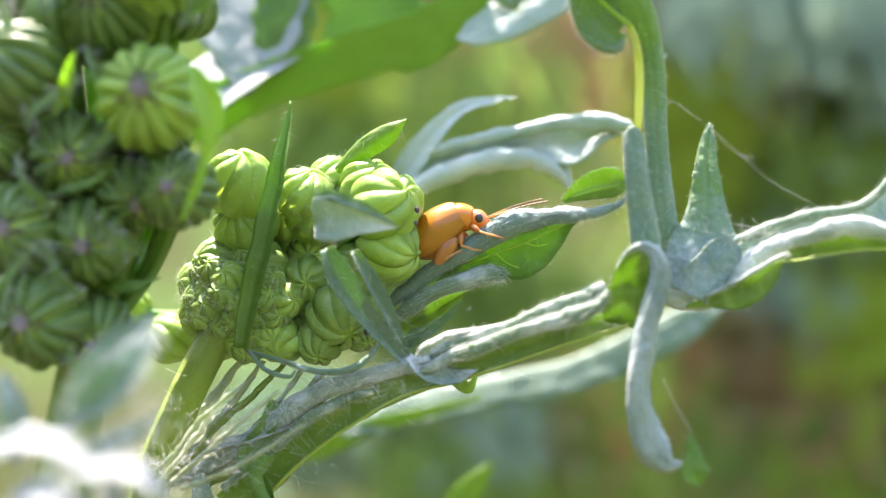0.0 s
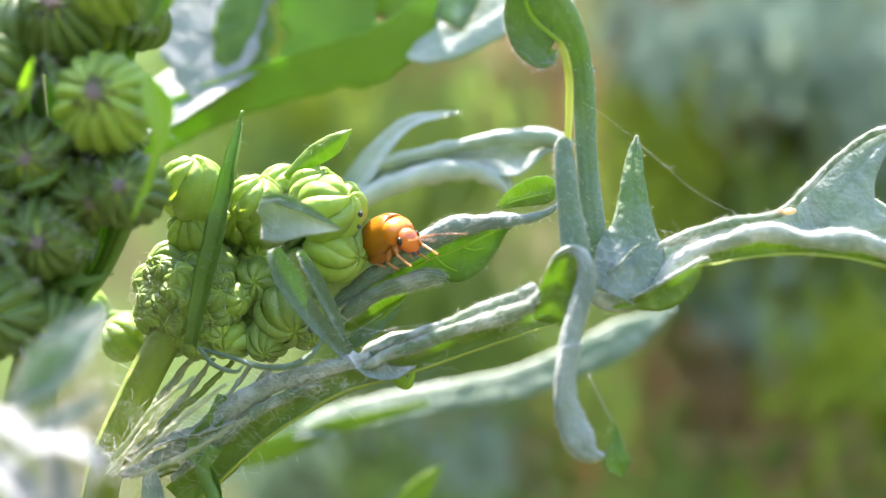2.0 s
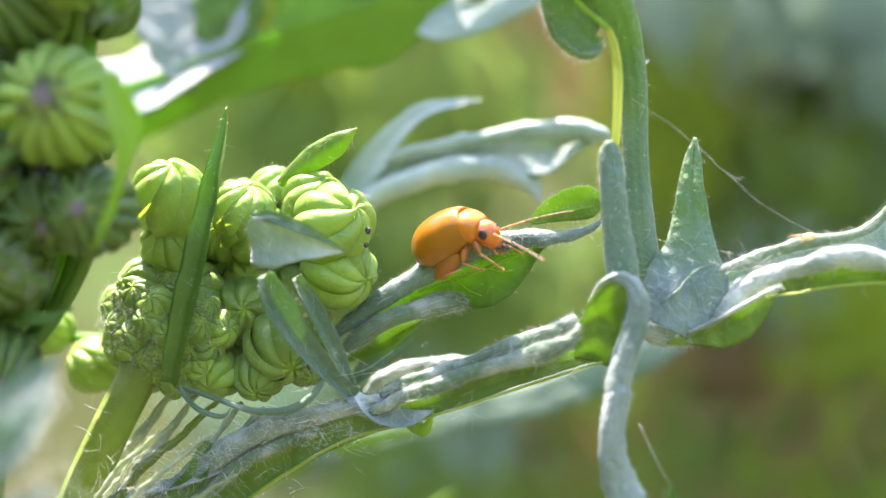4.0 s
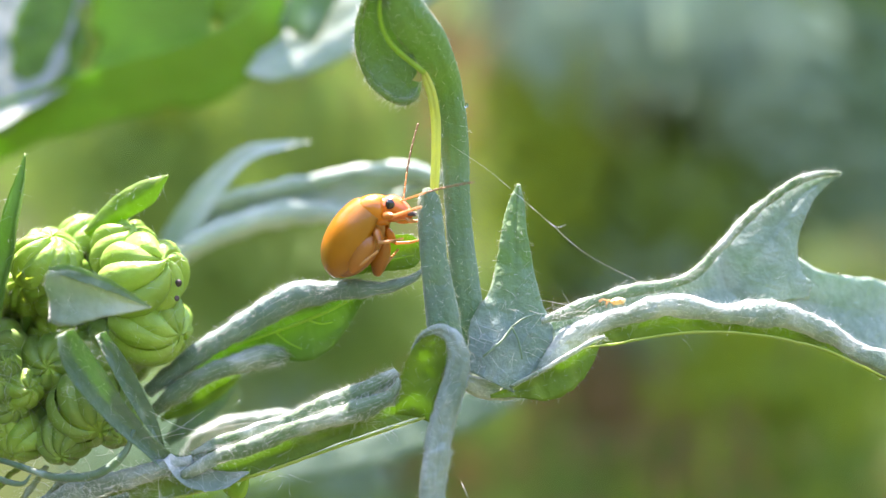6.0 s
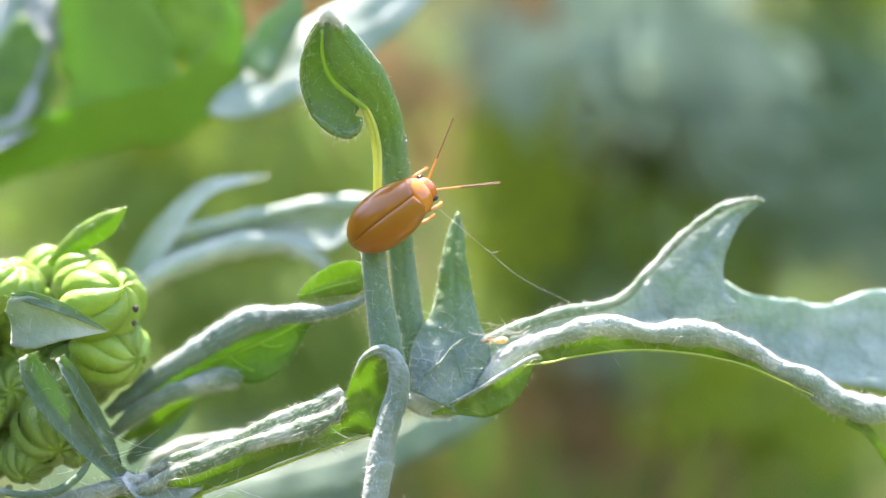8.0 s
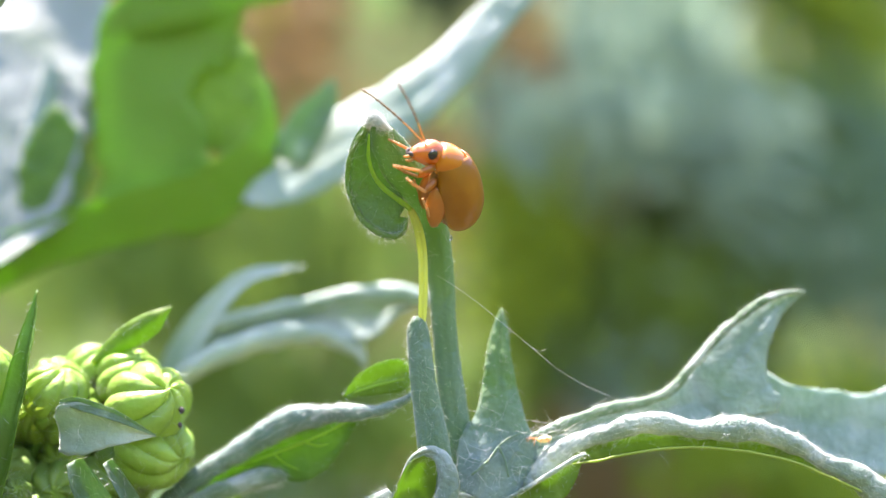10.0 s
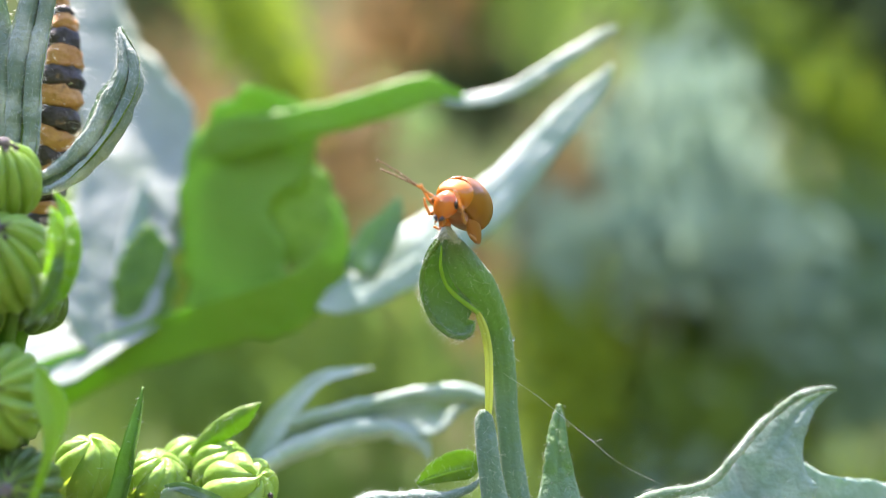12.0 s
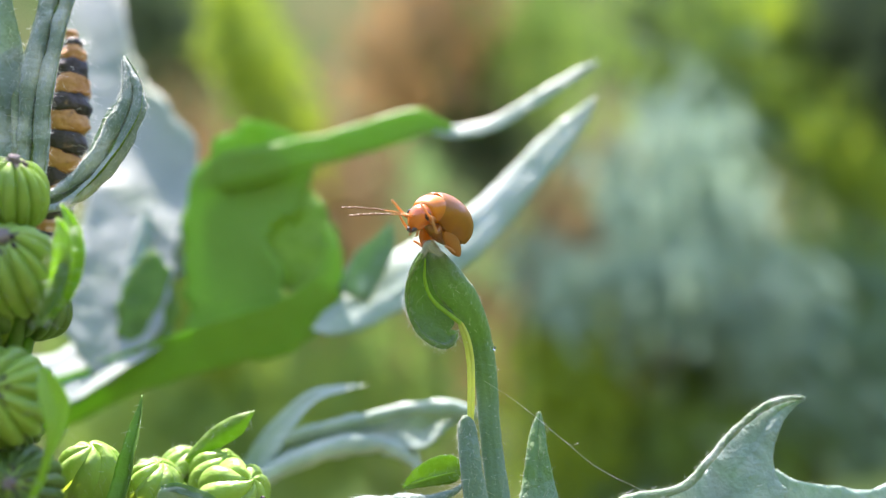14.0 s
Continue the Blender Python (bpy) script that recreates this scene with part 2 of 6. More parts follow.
def blade(rows, curl=30.0, fold=0.0, thick=0.10, n=0, across=10, wave=0.06, origin=(0, 0, 0), seed=1.0, hairs=0.0):
    """A leaf strip. rows: (place, half width on its one side, on the other, turn): at turn 0 the upper face looks at -y, at 90 up (for a strip that runs to +x).
    curl: degrees by which the edges bend to the upper face; fold: a V along the midrib. Upper faces take material 0, lower ones and edges 1."""
    flat = [(*p, wl, wr, f) for p, wl, wr, f in rows]
    n = n or max(12, 7 * len(rows))
    s = spline(flat, n)
    pts, tan = s[:, :3], frames(s[:, :3])
    bm = bmesh.new()
    up, low = [], []
    c = radians(curl) if abs(curl) > 1 else radians(1)
    o = Vector(origin)
    for i in range(n):
        t = Vector(tan[i])
        side = t.cross(Vector((0, 1, 0)))
        side = side.normalized() if side.length > 0.15 else t.cross(Vector((1, 0, 0))).normalized()
        back = side.cross(t).normalized() * -1
        back = -back if back.y < 0 else back
        f = radians(s[i, 5])
        sd = (side * math.cos(f) + back * math.sin(f)).normalized()
        nr = t.cross(sd).normalized()
        a, b = [], []
        for j in range(across + 1):
            u = 2 * j / across - 1
            w = max(s[i, 3] if u > 0 else s[i, 4], 0.015)
            w *= 1 + wave * noise.noise(Vector((i * 0.35, 3.1 * (u > 0) + seed, seed)))
            p = Vector(pts[i]) + sd * (w / abs(c)) * math.sin(abs(c) * u) + nr * (w / c) * (1 - math.cos(c * u)) + nr * w * abs(u) * math.tan(radians(fold))
            p += nr * 0.07 * noise.noise(Vector((p.x * 1.1, p.z * 1.1, seed)) ) + nr * 0.025 * noise.noise(p * 3.7)
            th = thick * (1 - 0.75 * u * u) * min(1.0, w / 0.3 + 0.15) + 0.15 * thick * math.exp(-(u * 6) ** 2)
            groove = -0.35 * thick * math.exp(-(u * 7) ** 2)
            a.append(bm.verts.new((p + nr * groove - o) * MM))
            b.append(bm.verts.new((p - nr * th - o) * MM))
            if hairs and (j in (0, across) or random.random() < 0.5) and random.random() < hairs * (2.2 if j in (0, across) else 0.8):
                edge = sd * (1 if u > 0 else -1) if j in (0, across) else nr * (1 if random.random() < 0.5 else -1)
                Place.spots.append((p.copy(), (edge + 0.6 * Vector((random.uniform(-1, 1), random.uniform(-1, 1), random.uniform(-1, 1)))).normalized(), t.copy()))
        if hairs:
            for k in range(int(3 * hairs / 0.2 * min(2.0, s[i, 3] + s[i, 4] + 0.3))):
                q = random.randrange(across + 1)
                d = (t * random.uniform(-1, 1) + sd * random.uniform(-1, 1) + nr * random.uniform(0.05, 0.5)).normalized()
                if random.random() < 0.7:
                    Place.fuzz.append((a[q].co / MM + o, d, t.copy()))
                else:
                    Place.fuzz.append((b[q].co / MM + o, d - 2 * nr * d.dot(nr), t.copy()))
        up.append(a)
        low.append(b)
    for i in range(n - 1):
        for j in range(across):
            bm.faces.new((up[i][j], up[i][j + 1], up[i + 1][j + 1], up[i + 1][j])).material_index = 0
            bm.faces.new((low[i][j + 1], low[i][j], low[i + 1][j], low[i + 1][j + 1])).material_index = 1
        for j in (0, across):
            bm.faces.new((up[i][j], up[i + 1][j], low[i + 1][j], low[i][j])).material_index = 1
    for i in (0, n - 1):
        for j in range(across):
            bm.faces.new((up[i][j], low[i][j], low[i][j + 1], up[i][j + 1])).material_index = 1
    return bm


def tube(rows, sides=8, n=0, origin=(0, 0, 0), bm=None, ribs=0.0, rough=0.0):
    """A round strand through rows of (place, radius), with closed ends."""
    s = spline([(*p, r) for p, r in rows], n or max(6, 5 * len(rows)))
    tan = frames(s[:, :3])
    bm = bm or bmesh.new()
    o, ref, rings = Vector(origin), Vector((0.31, 0.87, 0.38)), []
    for i in range(len(s)):
        t = Vector(tan[i])
        a = t.cross(ref).normalized()
        b = t.cross(a)
        ring = []
        for k in range(sides):
            g = 2 * math.pi * k / sides
            r = max(s[i, 3], 0.002) * (1 + (ribs if k % 2 else -ribs))
            p = Vector(s[i, :3]) + (a * math.cos(g) + b * math.sin(g)) * r
            if rough:
                p += rough * noise.noise_vector(p * 4.0)
            ring.append(bm.verts.new((p - o) * MM))
        rings.append(ring)
    for q, w in zip(rings, rings[1:]):
        for k in range(sides):
            bm.faces.new((q[k], q[(k + 1) % sides], w[(k + 1) % sides], w[k]))
    bm.faces.new(rings[0])
    bm.faces.new(rings[-1])
    return bm


def ball(radii, centre=(0, 0, 0), u=16, v=10, shape=None):
    """An ellipsoid, bent by shape(unit vector) -> factor."""
    bm = bmesh.new()
    bmesh.ops.create_uvsphere(bm, u_segments=u, v_segments=v, radius=1.0)
    for vert in bm.verts:
        d = vert.co.normalized()
        k = shape(d) if shape else 1.0
        vert.co = Vector((d.x * radii[0] * k, d.y * radii[1] * k, d.z * radii[2] * k)) * MM + Vector(centre) * MM
    return bm


def wool(name, parent, origin, spots, length=0.35, radius=0.006, droop=0.4, label="fine white hairs", mat=None, lie=0.0):
    """Many fine hairs, joined: stuff."""
    verts, faces = [], []
    o = Vector(origin)
    for p, d, t in spots:
        ln = length * random.uniform(0.4, 1.5)
        d = (d * (1 - lie) + t * lie * random.choice((-1, 1))).normalized()
        side = d.cross(Vector((random.uniform(-1, 1), random.uniform(-1, 1), random.uniform(-1, 1)))).normalized()
        other = d.cross(side)
        base = len(verts)
        for k in range(4):
            q = k / 3
            c = p + d * ln * q + side * ln * droop * q * q + Vector((0, 0, -0.15 * ln * q * q))
            r = radius * (1 - 0.7 * q)
            for g in (0, 2.1, 4.2):
                w = c + (side * math.cos(g) + other * math.sin(g)) * r - o
                verts.append(tuple(w * MM))
        for k in range(3):
            for g in range(3):
                a, b = base + 3 * k + g, base + 3 * k + (g + 1) % 3
                faces.append((a, b, b + 3, a + 3))
    me = bpy.data.meshes.new(name)
    me.from_pydata(verts, [], faces)
    me.shade_smooth()
    me.materials.append(mat or HAIR)
    ob = new(name, me)
    ob.parent = parent
    return tagged(ob, label, kind="stuff")


def grow(parent, origin, length=0.2, radius=0.006, fuzz=(0.16, 0.0042)):
    """All hairs and fuzz that the blades since the last call asked for."""
    wool("hairs", parent, origin, Place.spots, length, radius)
    wool("fuzz", parent, origin, Place.fuzz, fuzz[0], fuzz[1], 0.5, "short white fuzz on the surface")
    Place.spots, Place.fuzz = [], []


def turn_to(d, roll=0.0):
    """The turn that brings +z to d."""
    return Vector(d).normalized().to_track_quat("Z", "Y").to_matrix().to_4x4() @ pose(0, 0, 0, 0, 0, roll)


# ---- ground and distance ----
def ground_sheet():
    bm = bmesh.new()
    bmesh.ops.create_grid(bm, x_segments=60, y_segments=60, size=40.0)
    for v in bm.verts:
        v.co.z = 0.02 * noise.noise(v.co * 0.8)
    tagged(new("ground", mesh_of("ground", bm, [SOIL])), "dark soil with leaf litter under the plants", "ground", kind="structure")


def meadow_backdrop():
    bm = bmesh.new()
    rings = []
    for i in range(49):
        a = radians(-90 + 360 * i / 48)
        r = 1.1 + 0.05 * math.sin(5 * a)
        rings.append([bm.verts.new((r * math.cos(a), r * math.sin(a), z)) for z in (0.0, 0.25, 0.5, 0.75, 1.0)])
    for a, b in zip(rings, rings[1:]):
        for k in range(4):
            bm.faces.new((a[k], b[k], b[k + 1], a[k + 1]))
    tagged(new("backdrop", mesh_of("backdrop", bm, [HEDGE])), "backdrop in blurred meadow greens and browns all round, with a faint glow of its own", "backdrop", kind="structure")


def far_foliage(name, label, colour, patches):
    """Countless narrow leaves of the growth behind, far out of focus, in one mesh. patches: middle, spread across and up, lean in degrees, how many, length."""
    verts, faces = [], []
    rng = random.Random(len(label) + int(colour[1] * 1000))
    mid = Vector(patches[0][0])
    for c, sx, sz, lean, count, ln in patches:
        for i in range(count * 36):
            g = radians(lean)
            a, b = rng.gauss(0, sx), rng.gauss(0, sz)
            p = Vector(c) + Vector((a * math.cos(g) - b * math.sin(g), rng.uniform(-12, 12), a * math.sin(g) + b * math.cos(g)))
            g += rng.uniform(-1.0, 1.0)
            along = Vector((-math.sin(g), rng.uniform(-.3, .3), math.cos(g))).normalized()
            face = Vector((rng.uniform(-.3, .3), -1, rng.uniform(0.3, 0.7))).normalized()
            side = along.cross(face).normalized()
            half = rng.uniform(0.25, 0.55)
            n0 = len(verts)
            for k in range(5):
                q = k / 4
                w = half * (0.25 + 0.9 * math.sin(math.pi * min(1, 0.15 + 0.85 * q)))
                m = p + along * ln * 0.2 * (q - 0.5) + face * 0.5 * math.sin(3 * q)
                for s, d in ((-1, 0), (0, -0.35 * w), (1, 0)):
                    verts.append(tuple((m + side * s * w + face * d - mid) * MM))
            for k in range(4):
                for e in range(2):
                    v = n0 + 3 * k + e
                    faces.append((v, v + 1, v + 4, v + 3))
    me = bpy.data.meshes.new(name)
    me.from_pydata(verts, [], faces)
    me.shade_smooth()
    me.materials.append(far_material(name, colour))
    ob = new(name, me)
    ob.location = at(mid)
    return tagged(ob, label, "foliage", kind="stuff")


ground_sheet()
meadow_backdrop()
far_foliage("pale_foliage", "blurred pale blue-green leaves far behind", (0.25, 0.37, 0.29), [
    ((27.84, 140.00, 35.83), 2.4, 6.0, 25, 9, 22), ((26.55, 138.00, 23.01), 2.9, 2.7, 20, 7, 18), ((35.93, 142.00, 18.46), 3.9, 2.3, 62, 8, 22), ((21.62, 142.00, 26.76), 2.9, 6.3, 12, 9, 22), ((33.94, 145.00, 17.94), 2.3, 6.3, 42, 6, 22),
    ((49.24, 150.00, 9.64), 3.2, 5.4, 50, 5, 22), ((12.48, 145.00, 21.56), 2.6, 3.6, 20, 6, 20), ((-4.16, 135.00, -26.44), 2.6, 2.3, 0, 5, 16), ((27.51, 150.00, -8.49), 3.9, 3.6, 30, 4, 20), ((-13.76, 140.00, -21.01), 3.2, 3.1, 10, 4, 18)])
far_foliage("grey_green_foliage", "blurred grey-green leaves far behind", (0.17, 0.28, 0.18), [
    ((44.50, 150.00, 14.58), 6, 6, 40, 12, 24), ((34.84, 155.00, 46.54), 3.5, 6, 30, 4, 22), ((54.97, 152.00, 14.28), 6, 9, 30, 16, 24), ((29.54, 155.00, -1.67), 7, 5, 30, 12, 20), ((-28.49, 145.00, 4.91), 6, 4, 0, 8, 20), ((-31.42, 150.00, -33.11), 6, 4, 0, 8, 20)])
far_foliage("lime_foliage", "blurred bright lime green blades far behind", (0.27, 0.38, 0.035), [
    ((36.12, 150.00, -11.86), 4, 5, 0, 12, 20), ((32.56, 150.00, -32.10), 5, 3, 0, 9, 20), ((46.90, 150.00, -17.80), 5, 3, 10, 8, 20), ((44.56, 150.00, -29.29), 5, 3, 0, 8, 20),
    ((-24.86, 125.00, 46.31), 1.6, 4, 14, 11, 18), ((-20.40, 125.00, 39.79), 1.4, 3, 22, 9, 16), ((37.50, 150.00, 59.85), 2.2, 2.2, 40, 2, 22), ((45.69, 150.00, 43.22), 2.0, 6, 52, 5, 22), ((51.98, 152.00, 38.65), 2.0, 4, 60, 4, 22), ((17.03, 150.00, 8.80), 3, 5, 0, 7, 20),
    ((13.74, 152.00, 11.47), 3.6, 6, 8, 14, 20), ((55.61, 150.00, -10.12), 4, 3, 20, 6, 20), ((37.98, 152.00, -13.31), 3, 4, 0, 5, 20), ((-24.72, 130.00, 12.43), 3, 3, 40, 6, 18)])
far_foliage("green_foliage", "blurred mid green leaves far behind", (0.18, 0.29, 0.06), [
    ((31.27, 158.00, 59.22), 5, 5, 20, 9, 20), ((45.23, 158.00, 55.60), 5, 6, 40, 12, 20), ((37.41, 158.00, 63.53), 6, 3, 0, 8, 20),
    ((48.36, 150.00, -27.46), 6, 5, 0, 16, 22), ((24.11, 150.00, -30.45), 8, 3, 0, 14, 22), ((35.12, 150.00, -30.38), 6, 4, 0, 12, 22), ((11.97, 150.00, -36.82), 6, 4, 0, 12, 20), ((46.32, 155.00, -22.69), 6, 4, 0, 12, 20), ((-6.81, 140.00, -36.08), 6, 3, 0, 8, 20),
    ((7.71, 150.00, 56.56), 5, 5, 10, 10, 22), ((-11.96, 135.00, 8.13), 7, 5, 0, 14, 22), ((-28.98, 130.00, 3.21), 8, 4, 0, 16, 22), ((49.93, 155.00, 25.52), 6, 5, 40, 12, 22), ((32.02, 150.00, 5.39), 5, 4, 0, 12, 20), ((-16.91, 135.00, -11.73), 5, 4, 0, 10, 20), ((8.99, 150.00, -21.44), 5, 4, 0, 8, 20),
    ((16.83, 155.00, -4.10), 5, 5, 0, 10, 20), ((36.97, 155.00, 8.78), 6, 4, 20, 12, 20), ((-32.65, 130.00, 19.55), 6, 5, 20, 12, 20), ((-6.13, 140.00, -13.09), 6, 4, 0, 10, 20), ((-9.49, 135.00, -32.96), 4, 3, 0, 8, 18)])
far_foliage("dry_foliage", "blurred brown and tan dry stalks far behind", (0.31, 0.215, 0.10), [
    ((34.61, 150.00, -24.73), 5, 4, 0, 9, 20), ((26.44, 150.00, -32.79), 5, 3, 0, 7, 20),
    ((34.09, 156.00, -28.56), 5, 4, 0, 12, 20), ((22.96, 156.00, -35.42), 5, 4, 0, 10, 20), ((54.24, 156.00, -35.18), 6, 4, 0, 10, 20), ((22.03, 154.00, -18.00), 5, 5, 0, 9, 20), ((30.11, 154.00, -17.11), 5, 4, 0, 8, 20), ((2.70, 154.00, -30.38), 4, 4, 0, 7, 20), ((16.74, 156.00, 15.45), 5, 6, 0, 7, 20),
    ((-3.84, 150.00, 58.59), 3.5, 5, 8, 14, 22), ((-11.14, 150.00, 51.99), 3.5, 3.5, 5, 8, 20), ((-17.51, 150.00, 33.04), 6, 3.4, 80, 12, 20), ((-12.08, 148.00, 12.91), 3, 2.4, 0, 7, 18), ((12.81, 155.00, 27.56), 3, 5, 5, 7, 22), ((-42.98, 150.00, 41.35), 5, 5, 0, 8, 20),
    ((-17.49, 150.00, 12.79), 4.5, 3, 0, 9, 20), ((28.48, 155.00, -20.84), 4.5, 4, 0, 8, 22), ((-18.76, 150.00, 16.94), 2.6, 3, 0, 8, 18), ((22.02, 155.00, -19.91), 5, 4, 0, 8, 22), ((3.10, 150.00, -27.90), 3.5, 4, 0, 6, 20), ((-1.69, 152.00, 18.02), 4, 4, 0, 6, 20)])
# dark gaps in the growth: shade painted as very dark leaf colour
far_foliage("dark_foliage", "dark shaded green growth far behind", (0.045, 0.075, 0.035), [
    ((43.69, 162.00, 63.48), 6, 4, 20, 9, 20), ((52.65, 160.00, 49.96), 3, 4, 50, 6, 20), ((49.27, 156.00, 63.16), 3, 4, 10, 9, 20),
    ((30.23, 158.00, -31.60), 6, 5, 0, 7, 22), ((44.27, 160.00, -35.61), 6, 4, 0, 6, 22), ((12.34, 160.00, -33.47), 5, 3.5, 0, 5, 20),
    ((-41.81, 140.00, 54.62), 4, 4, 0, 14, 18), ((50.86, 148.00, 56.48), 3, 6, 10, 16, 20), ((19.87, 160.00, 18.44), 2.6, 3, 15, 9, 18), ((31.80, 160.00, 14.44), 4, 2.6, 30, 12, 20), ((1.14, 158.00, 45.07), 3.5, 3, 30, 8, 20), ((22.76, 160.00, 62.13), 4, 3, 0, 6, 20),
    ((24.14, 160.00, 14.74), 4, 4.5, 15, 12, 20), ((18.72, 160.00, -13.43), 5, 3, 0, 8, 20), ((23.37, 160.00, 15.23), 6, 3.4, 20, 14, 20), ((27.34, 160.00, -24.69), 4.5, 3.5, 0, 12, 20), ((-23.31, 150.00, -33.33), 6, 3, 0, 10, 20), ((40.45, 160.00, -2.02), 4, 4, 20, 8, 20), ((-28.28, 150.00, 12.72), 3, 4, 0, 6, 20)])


# ---- ragwort: flower buds ----
def bract_mesh(mats, count=11, puff=0.16, mouth=9.0, twist=0.0):
    """One bract of a bud of radius 1 mm that stands on +z: a puffed strip from the base to the bud's mouth, blunt and dark at its very tip."""
    bm = bmesh.new()
    half = math.pi / count * 1.10
    rows, k = 15, 6
    grid = []
    for i in range(rows):
        q = i / (rows - 1)
        polar = radians(162 - (162 - mouth) * q)
        r = (0.96 + 0.10 * math.sin(math.pi * q)) * (1 - 0.05 * q)
        wide = half * (1.0 if q < 0.78 else 1.0 - 0.35 * ((q - 0.78) / 0.22) ** 2)
        ring = []
        for j in range(k + 1):
            u = 2 * j / k - 1
            a = u * wide + twist * q * q
            rr = r - 0.55 * puff + puff * (1 - u * u) * (0.55 + 0.45 * math.sin(math.pi * min(1, q * 1.05)))
            ring.append(bm.verts.new(Vector((math.sin(polar) * math.cos(a) * rr, math.sin(polar) * math.sin(a) * rr, math.cos(polar) * rr * 1.06)) * MM))
        grid.append(ring)
    for i in range(rows - 1):
        for j in range(k):
            bm.faces.new((grid[i][j], grid[i][j + 1], grid[i + 1][j + 1], grid[i + 1][j])).material_index = 1 if i >= rows - 2 else 0
    return mesh_of("bract", bm, mats)


BRACTS = {(dark, n): bract_mesh([(BUD_SHADED if n > 9 else BUD_MID) if dark else BUD, TIP if n > 9 else BUD], n, puff, mouth, twist) for dark in (False, True) for n, puff, mouth, twist in ((7, 0.17, 5.0, 0.95), (9, 0.13, 6.0, 0.75), (15, 0.19, 11.0, 0.0))}
CORE = mesh_of("receptacle", ball((0.86, 0.86, 0.90)), [BUD])


def tuft_mesh():
    bm = bmesh.new()
    for i in range(26):
        a, r = i * 2.4, 0.13 * math.sqrt(i / 26)
        p = Vector((r * math.cos(a), r * math.sin(a), 0.88))
        tube([(p, 0.05), (p * 1.05 + Vector((0.01, 0, 0.05)), 0.05), (p * 1.12 + Vector((random.uniform(-.05, .05), random.uniform(-.05, .05), 0.10)), 0.02)], 5, 5, bm=bm)
    return mesh_of("floret_tuft", bm, [FLORET])


TUFT = tuft_mesh()


def bud(parent, origin, centre, radius, axis, dark=False, tuft=True, count=9):
    """A closed flower bud: a receptacle, bracts side by side, and the tuft in its mouth; fine hairs cling to it."""
    b = part("flower_bud", CORE, [], parent)
    c, wild = Vector(centre), 2.2 if count > 9 else 1.0
    b.matrix_local = Matrix.Translation((c - Vector(origin)) * MM) @ turn_to(axis, random.uniform(0, 360)) @ Matrix.Diagonal((radius, radius, radius * random.uniform(0.94, 1.12), 1))
    for i in range(count):
        o = part("bract", BRACTS[dark, count], [], b)
        o.matrix_local = pose(0, 0, 0, random.uniform(-3, 3) * wild, random.uniform(-4, 4) * wild, 360 / count * (i + random.uniform(-0.12, 0.12))) @ Matrix.Diagonal(
            (random.uniform(0.96, 1.05), random.uniform(0.9, 1.06), random.uniform(0.93, 1.06), 1))
    if tuft:
        part("floret_tuft", TUFT, [], b, "dark grey floret tuft")
    for i in range(80):
        d = Vector((random.gauss(0, 1), random.gauss(0, 1) - 0.5, random.gauss(0, 1))).normalized()
        w = d.cross(Vector((random.gauss(0, 1), random.gauss(0, 1), random.gauss(0, 1)))).normalized()
        Place.fuzz.append((c + d * radius * 1.04, (w + d * 0.4).normalized(), w))
    return b


